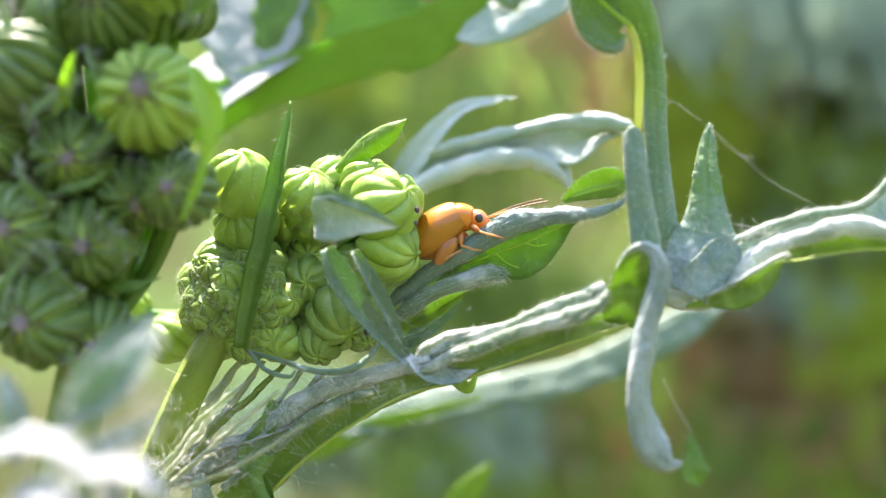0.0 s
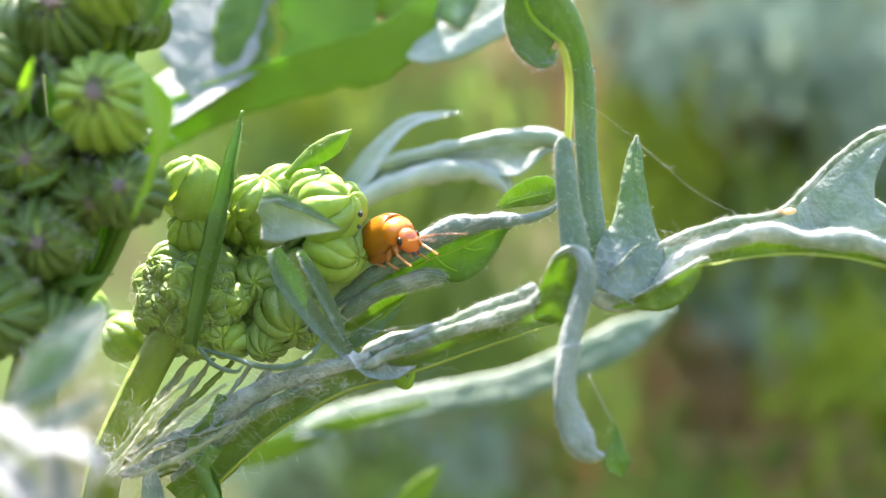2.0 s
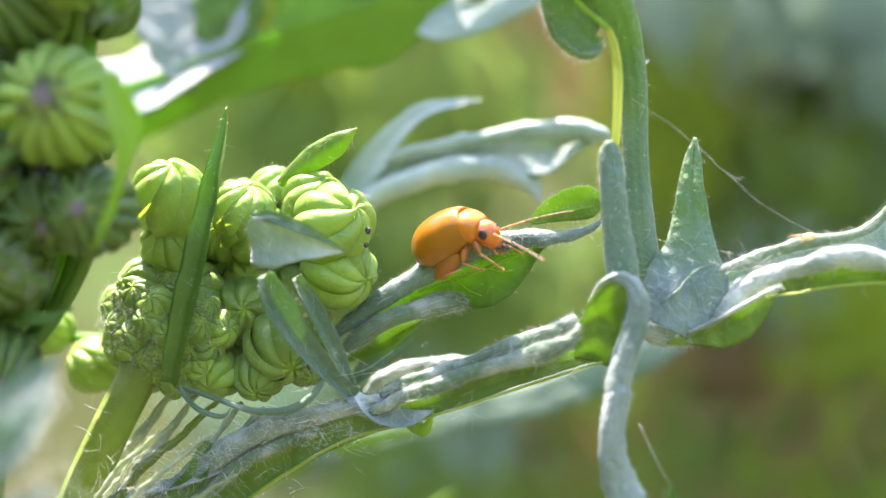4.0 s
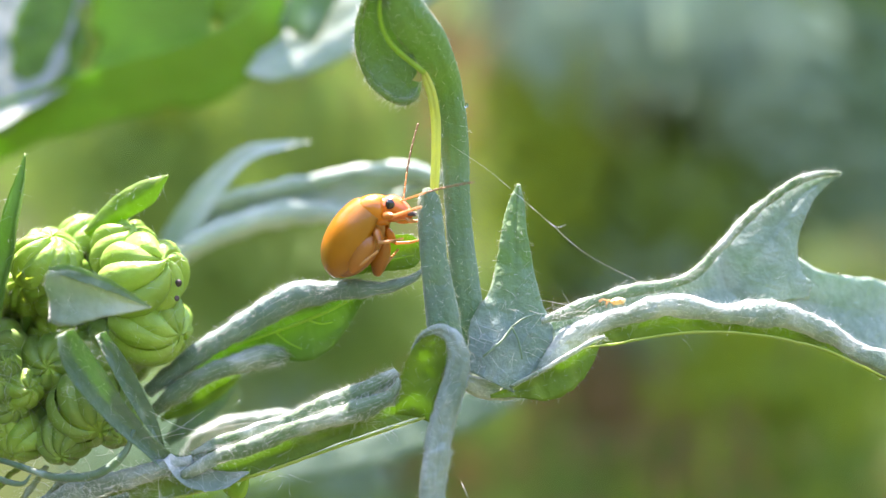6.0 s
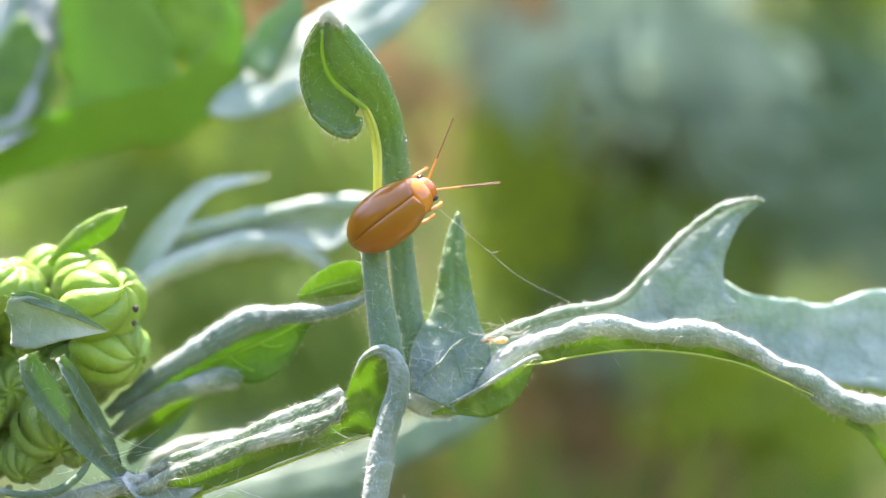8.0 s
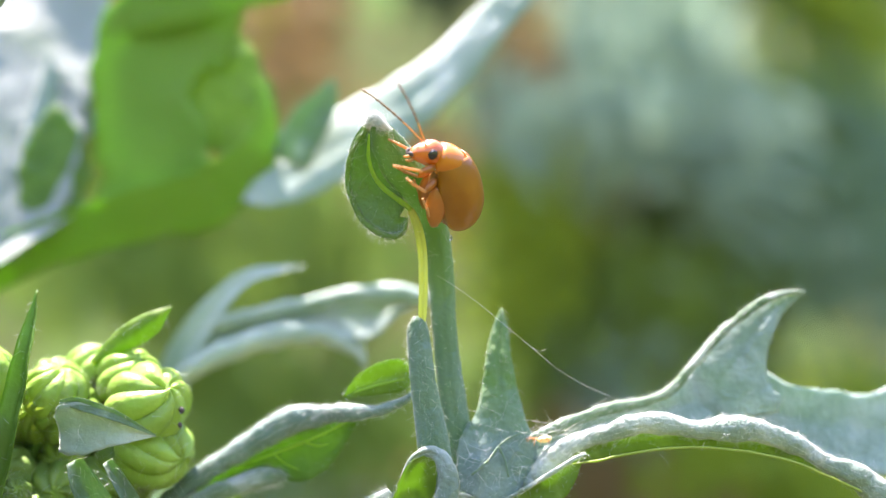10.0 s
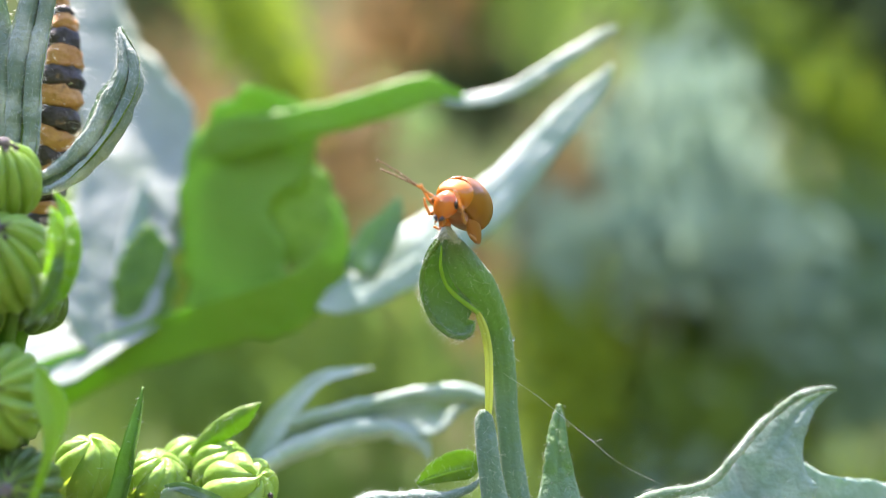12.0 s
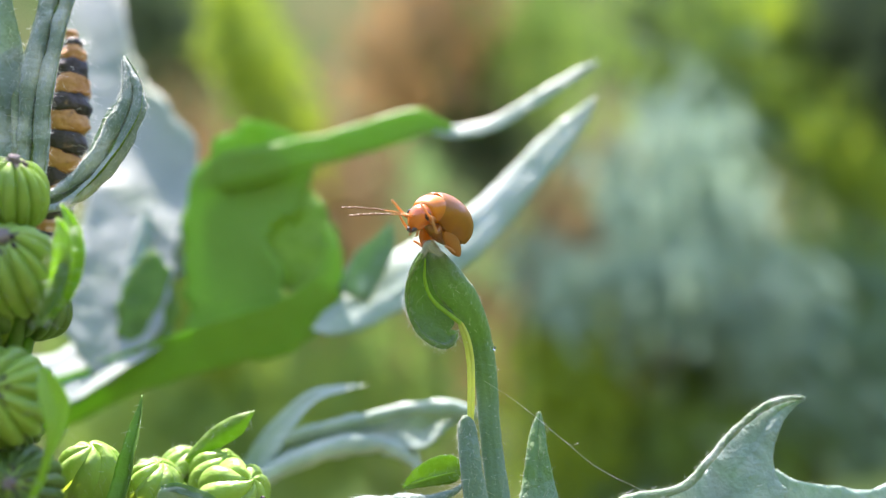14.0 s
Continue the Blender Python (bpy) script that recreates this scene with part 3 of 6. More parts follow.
# ---- ragwort: the bud cluster in focus, on its ribbed stem ----
def middle_cluster():
    o = (-8.64, 38.00, -11.29)
    t = thing("ragwort_bud_cluster", o, "cluster of round green ragwort buds on a ribbed stem", "flower buds")
    stem = [(o, 0.66), ((-8.19, 37.50, -8.07), 0.62), ((-7.14, 37.30, -5.16), 0.58), ((-6.27, 37.50, -3.07), 0.56), ((-5.67, 38.00, -1.82), 0.45)]
    part("stem", tube(stem, 16, 30, o, ribs=0.06), STEM, t, "ribbed yellow-green stem")
    def sit(c, r, ax, dk=False):
        bud(t, o, c, r, ax, dk, False, random.choice((7, 9)))
        root = Vector(stem[-1][0])
        end = Vector(c) - Vector(ax).normalized() * r * 0.8
        part("flower_stalk", tube([(root, 0.22), ((root + end) / 2 + Vector((0, 0.6, -0.2)), 0.16), (end, 0.2)], 8, 8, o), DEEP, t)
    for row in (((-5.68, 37.60, 2.34), 1.10, (0.1, -0.45, 0.9), False), ((-3.58, 38.20, 2.10), 0.95, (0.25, -0.3, 0.9), False), ((-0.73, 38.00, 1.94), 1.15, (0.55, -0.45, 0.45), False),
                ((-0.58, 38.40, 0.50), 1.10, (0.75, -0.3, -0.1), False), ((-3.25, 38.60, 1.35), 0.95, (0.2, -0.8, 0.4), False), ((-5.70, 38.20, 0.88), 0.95, (-0.2, -0.7, 0.5), False),
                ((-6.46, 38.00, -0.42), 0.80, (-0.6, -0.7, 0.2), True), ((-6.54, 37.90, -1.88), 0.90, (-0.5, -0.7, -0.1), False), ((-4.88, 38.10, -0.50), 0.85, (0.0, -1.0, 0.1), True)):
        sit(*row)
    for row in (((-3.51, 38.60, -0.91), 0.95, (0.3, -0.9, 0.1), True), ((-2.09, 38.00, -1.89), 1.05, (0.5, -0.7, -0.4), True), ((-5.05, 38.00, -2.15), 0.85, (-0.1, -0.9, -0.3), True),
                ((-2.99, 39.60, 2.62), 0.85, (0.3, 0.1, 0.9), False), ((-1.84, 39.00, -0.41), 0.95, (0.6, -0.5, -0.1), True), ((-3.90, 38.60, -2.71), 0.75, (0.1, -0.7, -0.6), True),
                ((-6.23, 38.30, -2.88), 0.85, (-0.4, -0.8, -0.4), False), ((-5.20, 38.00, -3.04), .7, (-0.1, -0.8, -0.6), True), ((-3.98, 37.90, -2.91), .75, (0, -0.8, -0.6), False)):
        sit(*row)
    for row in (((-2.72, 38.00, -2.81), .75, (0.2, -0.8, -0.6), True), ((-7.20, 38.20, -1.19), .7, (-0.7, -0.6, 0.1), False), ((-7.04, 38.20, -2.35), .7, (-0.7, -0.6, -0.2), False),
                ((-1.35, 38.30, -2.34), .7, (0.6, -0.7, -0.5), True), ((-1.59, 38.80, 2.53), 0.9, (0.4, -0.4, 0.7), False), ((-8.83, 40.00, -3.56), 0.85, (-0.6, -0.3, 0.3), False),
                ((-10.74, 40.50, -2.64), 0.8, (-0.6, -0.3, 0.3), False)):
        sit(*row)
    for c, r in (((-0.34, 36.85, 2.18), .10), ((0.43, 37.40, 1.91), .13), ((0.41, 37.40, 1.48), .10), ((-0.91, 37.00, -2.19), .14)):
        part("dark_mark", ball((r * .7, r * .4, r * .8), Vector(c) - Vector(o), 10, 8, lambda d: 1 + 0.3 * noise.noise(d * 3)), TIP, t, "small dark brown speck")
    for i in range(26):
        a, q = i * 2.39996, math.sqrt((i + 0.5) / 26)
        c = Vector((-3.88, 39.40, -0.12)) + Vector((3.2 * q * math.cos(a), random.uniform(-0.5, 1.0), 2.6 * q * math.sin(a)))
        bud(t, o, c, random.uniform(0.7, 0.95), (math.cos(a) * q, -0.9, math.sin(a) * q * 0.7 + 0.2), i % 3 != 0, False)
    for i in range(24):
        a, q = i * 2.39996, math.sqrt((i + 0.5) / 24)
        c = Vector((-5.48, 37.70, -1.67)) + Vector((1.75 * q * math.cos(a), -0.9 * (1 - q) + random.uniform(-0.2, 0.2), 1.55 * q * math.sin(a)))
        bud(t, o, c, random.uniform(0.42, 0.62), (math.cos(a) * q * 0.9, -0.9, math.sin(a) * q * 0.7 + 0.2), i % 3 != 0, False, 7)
    part("bract_leaf", blade([((-4.96, 36.60, -3.07), .28, .28, 10), ((-4.59, 36.30, -1.16), .42, .42, 15), ((-4.24, 36.30, 0.71), .46, .46, 20), ((-4.04, 36.60, 2.74), .38, .38, 25),
                              ((-3.95, 36.90, 4.13), .24, .22, 20), ((-3.99, 37.20, 5.16), .02, .02, 20)], 35, 12, .09, origin=o, hairs=0.10), [DEEP, UNDER], t, "narrow pointed dark green bract")
    part("bract_leaf", blade([((-2.64, 38.60, 2.97), .14, .14, 170), ((-1.79, 38.50, 3.70), .36, .36, 170), ((-0.99, 38.40, 4.28), .40, .36, 170), ((-0.32, 38.40, 4.85), .02, .02, 170)], 25, 8, .08, origin=o, hairs=0.12),
         [DEEP, UNDER], t, "short pointed green bract")
    part("bract_leaf", blade([((-2.56, 35.70, 1.33), .50, .55, 0), ((-2.00, 35.50, 1.45), .82, .70, 0), ((-1.00, 35.50, 1.53), .50, .48, 0), ((0.14, 35.90, 1.38), .03, .03, 0)], 22, 0, .08, 24, origin=o, hairs=0.05, wave=.1), [SOFT, SPIKE], t, "folded pale grey-green bract tip")
    part("bract_leaf", blade([((-2.52, 35.60, 2.20), .05, .05, 0), ((-1.88, 35.35, 2.24), .16, .20, 0), ((-0.90, 35.35, 1.99), .14, .18, 0), ((0.16, 35.80, 1.40), .02, .02, 0)], 40, 0, .08, origin=o, hairs=0.05), [SPIKE, SPIKE], t, "dark green rim of the folded bract")
    part("bract_leaf", blade([((-2.15, 36.00, 0.53), .30, .25, 15), ((-1.75, 36.10, -0.35), .50, .42, 20), ((-0.89, 36.50, -1.60), .42, .34, 20), ((0.05, 36.90, -2.64), .28, .24, 25), ((0.83, 37.20, -3.31), .34, .34, 40),
                              ((1.80, 37.30, -3.47), .30, .30, 50), ((2.77, 37.30, -3.19), .03, .03, 60)], 45, 32, .10, origin=o, hairs=0.14), [SPIKE, UNDER], t, "curled grey-green bract leaf")
    part("bract_leaf", blade([((-1.37, 36.40, 0.47), .2, .15, 20), ((-0.78, 36.50, -0.49), .30, .22, 25), ((-0.09, 36.70, -1.65), .26, .2, 25), ((0.38, 37.00, -2.57), .05, .05, 25)], 45, 25, .09, origin=o, hairs=0.14), [SPIKE, UNDER], t, "second fold of the curled bract")
    part("bract_leaf", blade([((0.57, 36.80, -2.84), .15, .15, 45), ((1.33, 36.70, -3.32), .36, .34, 48), ((2.15, 36.80, -3.39), .32, .3, 50), ((2.85, 36.90, -3.06), .03, .03, 50)], 25, 0, .1, origin=o, hairs=0.14), [WOOLLY, UNDER], t, "whitish end of the curled bract")
    part("bract_leaf", blade([((0.91, 37.40, -3.05), .15, .15, 150), ((2.00, 37.20, -3.44), .3, .25, 160), ((2.61, 37.00, -3.75), .16, .2, 165), ((2.85, 37.00, -2.99), .02, .02, 170)], 20, 5, .07, origin=o), [GLAUCOUS, BRIGHT], t)
    for a in ([((-4.73, 36.60, -3.12), .07), ((-4.02, 36.30, -3.63), .08), ((-3.22, 36.20, -3.77), .07), ((-2.98, 36.30, -3.52), .03)],
              [((-4.69, 36.80, -3.20), .07), ((-3.53, 36.50, -3.33), .08), ((-2.31, 36.30, -3.52), .10), ((-1.20, 36.30, -3.35), .13), ((-0.53, 36.50, -2.77), .10), ((-0.34, 36.70, -2.13), .05)]):
        part("tendril", tube(a, 8, 24, o), SPIKE, t, "thin curled grey-green tendril")
    for i in range(7):
        q = i / 6
        a = Vector((-8.91, 38.00, -7.73)).lerp(Vector((-6.21, 37.00, -8.02)), q) + Vector((random.uniform(-.15, .15), 0, random.uniform(-.2, .2)))
        b = Vector((-6.31, 38.60, -3.71)).lerp(Vector((-1.52, 37.40, -3.69)), q)
        m = a.lerp(b, random.uniform(.4, .55)) + Vector((random.uniform(-.2, .2) + .25, random.uniform(-.3, .1), -.15 + .3 * q + random.uniform(-.25, .25)))
        thin = random.uniform(.10, .17)
        part("side_stalk", tube([(a, thin * 1.3), (a.lerp(m, .5) + Vector((.1, 0, -.2)), thin * 1.15), (m, thin), (m.lerp(b, .5) + Vector((0, 0, -.1)), thin), (b, thin * .7)], 10, 30, o, ribs=.08, rough=.09), STRAND if i % 3 else STEM, t, "woolly pale side stalk" if i % 3 else "thin green side stalk")
        for k in range(130):
            p = a.lerp(m, k / 65) if k < 65 else m.lerp(b, k / 65 - 1)
            d = Vector((random.gauss(0, 1), random.gauss(0, 1) - 0.4, random.gauss(0, 1))).normalized()
            Place.spots.append((p + d * 0.12, (d + (b - a).normalized() * random.uniform(-1.2, 1.2)).normalized(), (b - a).normalized()))
    part("bract_leaf", blade([((-3.83, 36.90, -4.74), .2, .2, 10), ((-4.04, 36.70, -5.72), .38, .34, 10), ((-4.61, 36.60, -6.56), .30, .30, 10), ((-3.88, 36.50, -7.64), .30, .24, 10), ((-3.41, 36.50, -8.58), .04, .04, 10)], 40, 10, .1, origin=o, hairs=.2), [DEEP, UNDER], t, "small dark green leaflet among the stalks")
    part("bract_leaf", blade([((-6.22, 36.80, -6.78), .12, .12, 60), ((-5.35, 36.60, -6.34), .26, .24, 60), ((-4.35, 36.60, -5.98), .24, .22, 60), ((-3.23, 36.80, -5.56), .04, .04, 60)], 40, 0, .1, origin=o, hairs=.3), [WOOLLY, WOOLLY], t, "white woolly leaflet among the stalks")
    tufts = []
    for c, n, sx, sz in (((-6.55, 35.40, -6.82), 130, .6, .22), ((-4.62, 35.20, -6.18), 70, .5, .3), ((-1.59, 36.30, -3.88), 60, .9, .14), ((-3.42, 36.00, -4.79), 90, .7, .16), ((0.10, 36.40, -3.20), 30, .5, .1)):
        for i in range(n):
            p = Vector(c) + Vector((random.gauss(0, sx), random.gauss(0, 0.25), random.gauss(0, sz)))
            d = Vector((random.uniform(-1, 1), random.uniform(-.4, .4), random.uniform(-.7, .9))).normalized()
            tufts.append((p, d, d))
    for line in (((-6.90, 35.10, -6.98), (-5.72, 35.10, -5.25), (-4.35, 35.30, -3.92)), ((-6.55, 34.80, -7.35), (-4.90, 34.80, -5.68), (-3.14, 35.00, -4.00)), ((-5.98, 34.60, -7.35), (-4.35, 34.50, -6.51), (-2.23, 34.70, -4.95)), ((-7.10, 35.20, -7.59), (-6.23, 35.30, -6.28), (-5.40, 35.50, -4.90))):
        a, m, b = (Vector(v) for v in line)
        part("side_stalk", tube([(a, .07), (m, .08), (b, .05)], 10, 24, o, ribs=.08, rough=.08), STRAND, t, "white woolly strand beside the stem")
        for i in range(80):
            q = random.random()
            p = (a.lerp(m, q * 2) if q < .5 else m.lerp(b, q * 2 - 1)) + Vector((random.gauss(0, .10), random.gauss(0, .08), random.gauss(0, .10)))
            tufts.append((p, ((b - a).normalized() + Vector((random.gauss(0, .35), random.gauss(0, .3), random.gauss(0, .35)))).normalized(), Vector((1, 0, 0))))
    part("side_stalk", tube([((-3.89, 36.60, -6.48), .30), ((-4.18, 36.40, -7.25), .26), ((-3.68, 36.30, -8.25), .24), ((-3.09, 36.30, -9.75), .2)], 10, 24, o, rough=.05), DEEP, t, "dark green stalk bent downwards")
    part("bract_leaf", blade([((-6.17, 36.60, -7.40), .2, .2, 0), ((-5.91, 36.50, -8.34), .42, .42, 0), ((-5.67, 36.50, -9.89), .4, .4, 0)], 30, 5, .1, origin=o, hairs=.3), [GLAUCOUS, UNDER], t, "bluish leaflet hanging from the stalks")
    wool("stalk_wool", t, o, tufts[::2], 0.55, 0.0055, 0.6, "tangled white wool among the stalks")
    grow(t, o, 0.15, 0.0036, (0.30, 0.0032))
    return t


# ---- ragwort: the lobed leaf on which the beetle walks ----
def roll(name, rows, mat, parent, origin, label="", hairs=1.0, flat=0.78, rough=0.05, n=0):
    """A leaf edge rolled into a soft thick cord: a strand through rows of (place, radius), a little flattened, hairy all over."""
    s = spline([(*p, r) for p, r in rows], n or max(20, 9 * len(rows)))
    tan, o, rings, sides = frames(s[:, :3]), Vector(origin), [], 14
    bm = bmesh.new()
    for i in range(len(s)):
        t = Vector(tan[i])
        a = t.cross(Vector((0, 1, 0))).normalized()
        b = a.cross(t).normalized()
        ring = []
        for k in range(sides):
            g = 2 * math.pi * k / sides
            d = a * math.cos(g) + b * math.sin(g) * flat
            r = max(s[i, 3], 0.012)
            p = Vector(s[i, :3]) + d * r
            p += d * (min(rough * 2.2, r * 0.35) * noise.noise(p * 1.3) + min(rough, r * 0.2) * noise.noise(p * 3.5))
            ring.append(bm.verts.new((p - o) * MM))
            dens = hairs * 0.9 * min(1.0, r / 0.2)
            if random.random() < dens:
                w = (t * random.uniform(-1, 1) + d * random.uniform(0.1, 0.7) + Vector((0, 0, random.uniform(-.3, .3)))).normalized()
                Place.fuzz.append((p, w, t.copy()))
            if random.random() < dens * 0.13:
                Place.spots.append((p, (d + 0.7 * Vector((random.uniform(-1, 1), random.uniform(-1, 1), random.uniform(-1, 1)))).normalized(), t.copy()))
        rings.append(ring)
    for q, w in zip(rings, rings[1:]):
        for k in range(sides):
            bm.faces.new((q[k], q[(k + 1) % sides], w[(k + 1) % sides], w[k]))
    bm.faces.new(rings[0])
    bm.faces.new(rings[-1])
    return part(name, bm, mat, parent, label)


def lobed_leaf():
    o = (-4.74, 37.50, -8.08)
    t = thing("ragwort_leaf", o, "deeply lobed grey-green ragwort leaf with curled hairy lobes", "leaf")
    # the leaf stalk and the blade near it: underside, two rolled edges with a groove between, yellow lower edge
    part("leaf_rachis", blade([((-5.43, 37.50, -8.72), 0.59, 0.66, 0), ((-4.08, 37.40, -7.34), 0.66, 0.66, 0), ((-3.17, 37.40, -6.29), 0.66, 0.62, 0), ((-2.03, 37.30, -5.32), 0.61, 0.57, 0), ((-0.73, 37.30, -4.45), 0.57, 0.53, 0), ((0.60, 37.20, -3.79), 0.49, 0.42, 0), ((2.09, 37.20, -3.20), 0.41, 0.34, 0), ((3.75, 37.10, -2.48), 0.37, 0.30, 0),
                               ((5.37, 37.10, -1.72), 0.33, 0.28, 0), ((6.61, 37.20, -1.23), 0.26, 0.24, 0), ((7.65, 37.30, -0.92), 0.15, 0.18, 0)], 22, 0, .14, 80, origin=o, hairs=0.10, wave=.08), [STALK, UNDER], t, "green underside of the leaf stalk")
    part("midrib", tube([((-5.10, 37.30, -9.22), 0.083), ((-3.68, 37.20, -7.70), 0.071), ((-2.68, 37.20, -6.60), 0.059), ((-1.55, 37.10, -5.61), 0.059), ((0.30, 37.00, -4.27), 0.047), ((2.16, 37.00, -3.53), 0.047), ((3.99, 36.90, -2.71), 0.046), ((5.77, 36.90, -1.91), 0.046), ((7.54, 37.00, -1.16), 0.035)], 8, 60, o, rough=.02), LIME, t, "yellow-green lower edge")
    roll("rolled_edge", [((1.17, 37.00, -2.75), 0.078), ((2.01, 37.00, -2.30), 0.140), ((2.92, 37.00, -1.90), 0.171), ((3.84, 37.00, -1.55), 0.202), ((4.59, 37.00, -1.15), 0.248), ((5.34, 37.00, -0.78), 0.263), ((6.02, 37.00, -0.45), 0.263), ((6.46, 37.00, -0.17), 0.201), ((6.68, 37.00, 0.05), 0.077)], ROLLED, t, o, "grey woolly rolled leaf edge")
    roll("rolled_edge", [((1.05, 36.70, -3.28), 0.139), ((1.97, 36.60, -2.70), 0.200), ((2.72, 36.60, -2.36), 0.231), ((3.55, 36.60, -1.95), 0.215), ((4.37, 36.60, -1.58), 0.215), ((5.19, 36.60, -1.26), 0.230), ((5.94, 36.60, -0.94), 0.260), ((6.45, 36.60, -0.67), 0.229), ((6.70, 36.70, -0.38), 0.122), ((6.76, 36.80, -0.11), 0.046)], ROLLED, t, o, "grey woolly rolled leaf edge")
    part("blade_half", blade([((1.09, 37.10, -3.07), 0.16, 0.16, 30), ((2.47, 37.10, -2.35), 0.28, 0.25, 30), ((3.69, 37.10, -1.87), 0.28, 0.25, 30), ((4.91, 37.10, -1.33), 0.28, 0.28, 30), ((6.11, 37.10, -0.73), 0.28, 0.25, 30), ((6.65, 37.10, -0.33), 0.09, 0.09, 30)], 25, 0, .1, 50, origin=o, hairs=.16), [SPIKE, UNDER], t, "dark hollow between the rolled edges")
    roll("rolled_edge", [((0.06, 40.50, -3.80), 0.104), ((0.68, 40.60, -3.02), 0.226), ((1.60, 40.70, -2.64), 0.261), ((2.62, 40.80, -2.41), 0.261), ((3.66, 40.80, -2.26), 0.191), ((4.26, 40.80, -2.10), 0.052)], WOOLLY, t, o, "white far edge of the leaf", 0.3)
    roll("rolled_edge", [((1.25, 36.90, -2.84), 0.131), ((0.24, 36.90, -3.25), 0.244), ((-0.88, 36.90, -3.68), 0.283), ((-2.01, 36.90, -4.13), 0.322), ((-2.95, 36.90, -4.72), 0.342), ((-3.86, 36.90, -5.56), 0.324), ((-4.98, 36.90, -6.47), 0.287), ((-6.31, 36.90, -7.41), 0.231), ((-7.29, 36.90, -7.96), 0.116)], WOOLLY, t, o, "white woolly edge of the leaf stalk", 1.4)
    roll("rolled_edge", [((-0.44, 36.80, -4.00), 0.094), ((-1.56, 36.80, -4.54), 0.170), ((-2.67, 36.80, -5.25), 0.189), ((-3.58, 36.80, -6.12), 0.190), ((-4.50, 36.80, -6.97), 0.153), ((-5.43, 36.80, -7.86), 0.096)], ROLLED, t, o, "second woolly edge of the leaf stalk", 1.4)
    # the looped lobe that hangs down
    part("lobe", blade([((7.17, 37.20, -1.19), 0.47, 0.56, 0), ((7.27, 37.00, -0.55), 0.56, 0.56, 0), ((7.40, 36.90, 0.02), 0.58, 0.55, 0), ((7.54, 36.70, 0.61), 0.50, 0.52, 0), ((7.72, 36.50, 1.01), 0.36, 0.36, 0), ((7.80, 36.40, 1.27), 0.12, 0.12, 0)], 26, 0, .1, 40, origin=o, hairs=.12), [UNDER, UNDER], t, "bright green inside of the looped lobe")
    part("lobe", blade([((7.04, 36.80, 0.60), 0.06, 0.06, 0), ((7.20, 36.60, 0.92), 0.12, 0.12, 0), ((7.44, 36.45, 1.20), 0.18, 0.18, 0), ((7.78, 36.30, 1.34), 0.25, 0.25, 0), ((8.11, 36.10, 1.19), 0.33, 0.33, 0), ((8.33, 36.00, 0.75), 0.41, 0.39, 0), ((8.33, 35.90, 0.21), 0.46, 0.44, 0), ((8.20, 35.80, -0.38), 0.48, 0.48, 0), ((8.08, 35.70, -0.97), 0.48, 0.48, 0), ((7.98, 35.60, -1.56), 0.50, 0.48, 0),
                        ((8.00, 35.50, -1.81), 0.55, 0.50, 0), ((7.94, 35.40, -2.65), 0.50, 0.48, 0), ((8.03, 35.30, -3.51), 0.57, 0.55, 0), ((8.32, 35.20, -4.34), 0.75, 0.68, 0), ((8.68, 35.20, -4.86), 0.68, 0.68, 0), ((9.09, 35.20, -5.09), 0.36, 0.41, 0), ((9.43, 35.30, -5.04), 0.09, 0.09, 0)], -78, 0, .16, 130, 12, .12, origin=o, hairs=0.22), [WOOLLY, WOOLLY], t, "white woolly lobe hanging down")
    part("lobe", blade([((10.05, 35.40, -5.69), 0.05, 0.05, 0), ((9.77, 35.35, -5.29), 0.35, 0.56, 0), ((9.72, 35.40, -4.83), 0.21, 0.31, 0), ((9.68, 35.45, -4.40), 0.16, 0.16, 0), ((9.61, 35.50, -4.03), 0.02, 0.02, 0)], 20, 10, .09, 30, origin=o, hairs=0.14), [DEEP, UNDER], t, "green folded tip of the hanging lobe")
    # the blue-grey joint with its pointed lobe
    part("lobe", blade([((9.24, 37.35, -0.08), 0.62, 0.93, 0), ((9.37, 37.40, 0.27), 0.81, 1.03, 0), ((9.48, 37.50, 0.77), 1.00, 1.12, 0), ((9.60, 37.65, 1.32), 1.06, 1.31, 0), ((9.66, 37.80, 1.78), 0.94, 1.16, 0), ((9.70, 37.95, 2.24), 0.74, 0.79, 0), ((9.67, 38.10, 2.89), 0.57, 0.58, 0), ((9.62, 38.25, 3.51), 0.46, 0.46, 0), ((9.57, 38.40, 4.14), 0.35, 0.35, 0), ((9.57, 38.60, 4.77), 0.24, 0.26, 0), ((9.60, 38.80, 5.38), 0.05, 0.05, 0)],
                       -16, 0, .16, 80, 16, .05, origin=o, hairs=0.14), [JOINT, UNDER], t, "upright pointed lobe on a broad veined base")
    for a in ([((8.98, 37.30, 0.60), 0.034), ((9.46, 37.42, 1.06), 0.034), ((9.71, 37.50, 1.45), 0.028)], [((9.71, 37.50, 1.45), 0.034), ((9.92, 37.42, 1.10), 0.031), ((10.06, 37.30, 0.63), 0.025)], [((9.71, 37.50, 1.45), 0.031), ((10.03, 37.62, 1.71), 0.028), ((10.44, 37.72, 1.86), 0.019)]):
        part("vein", tube(a, 6, 10, o), SPIKE, t, "dark vein")
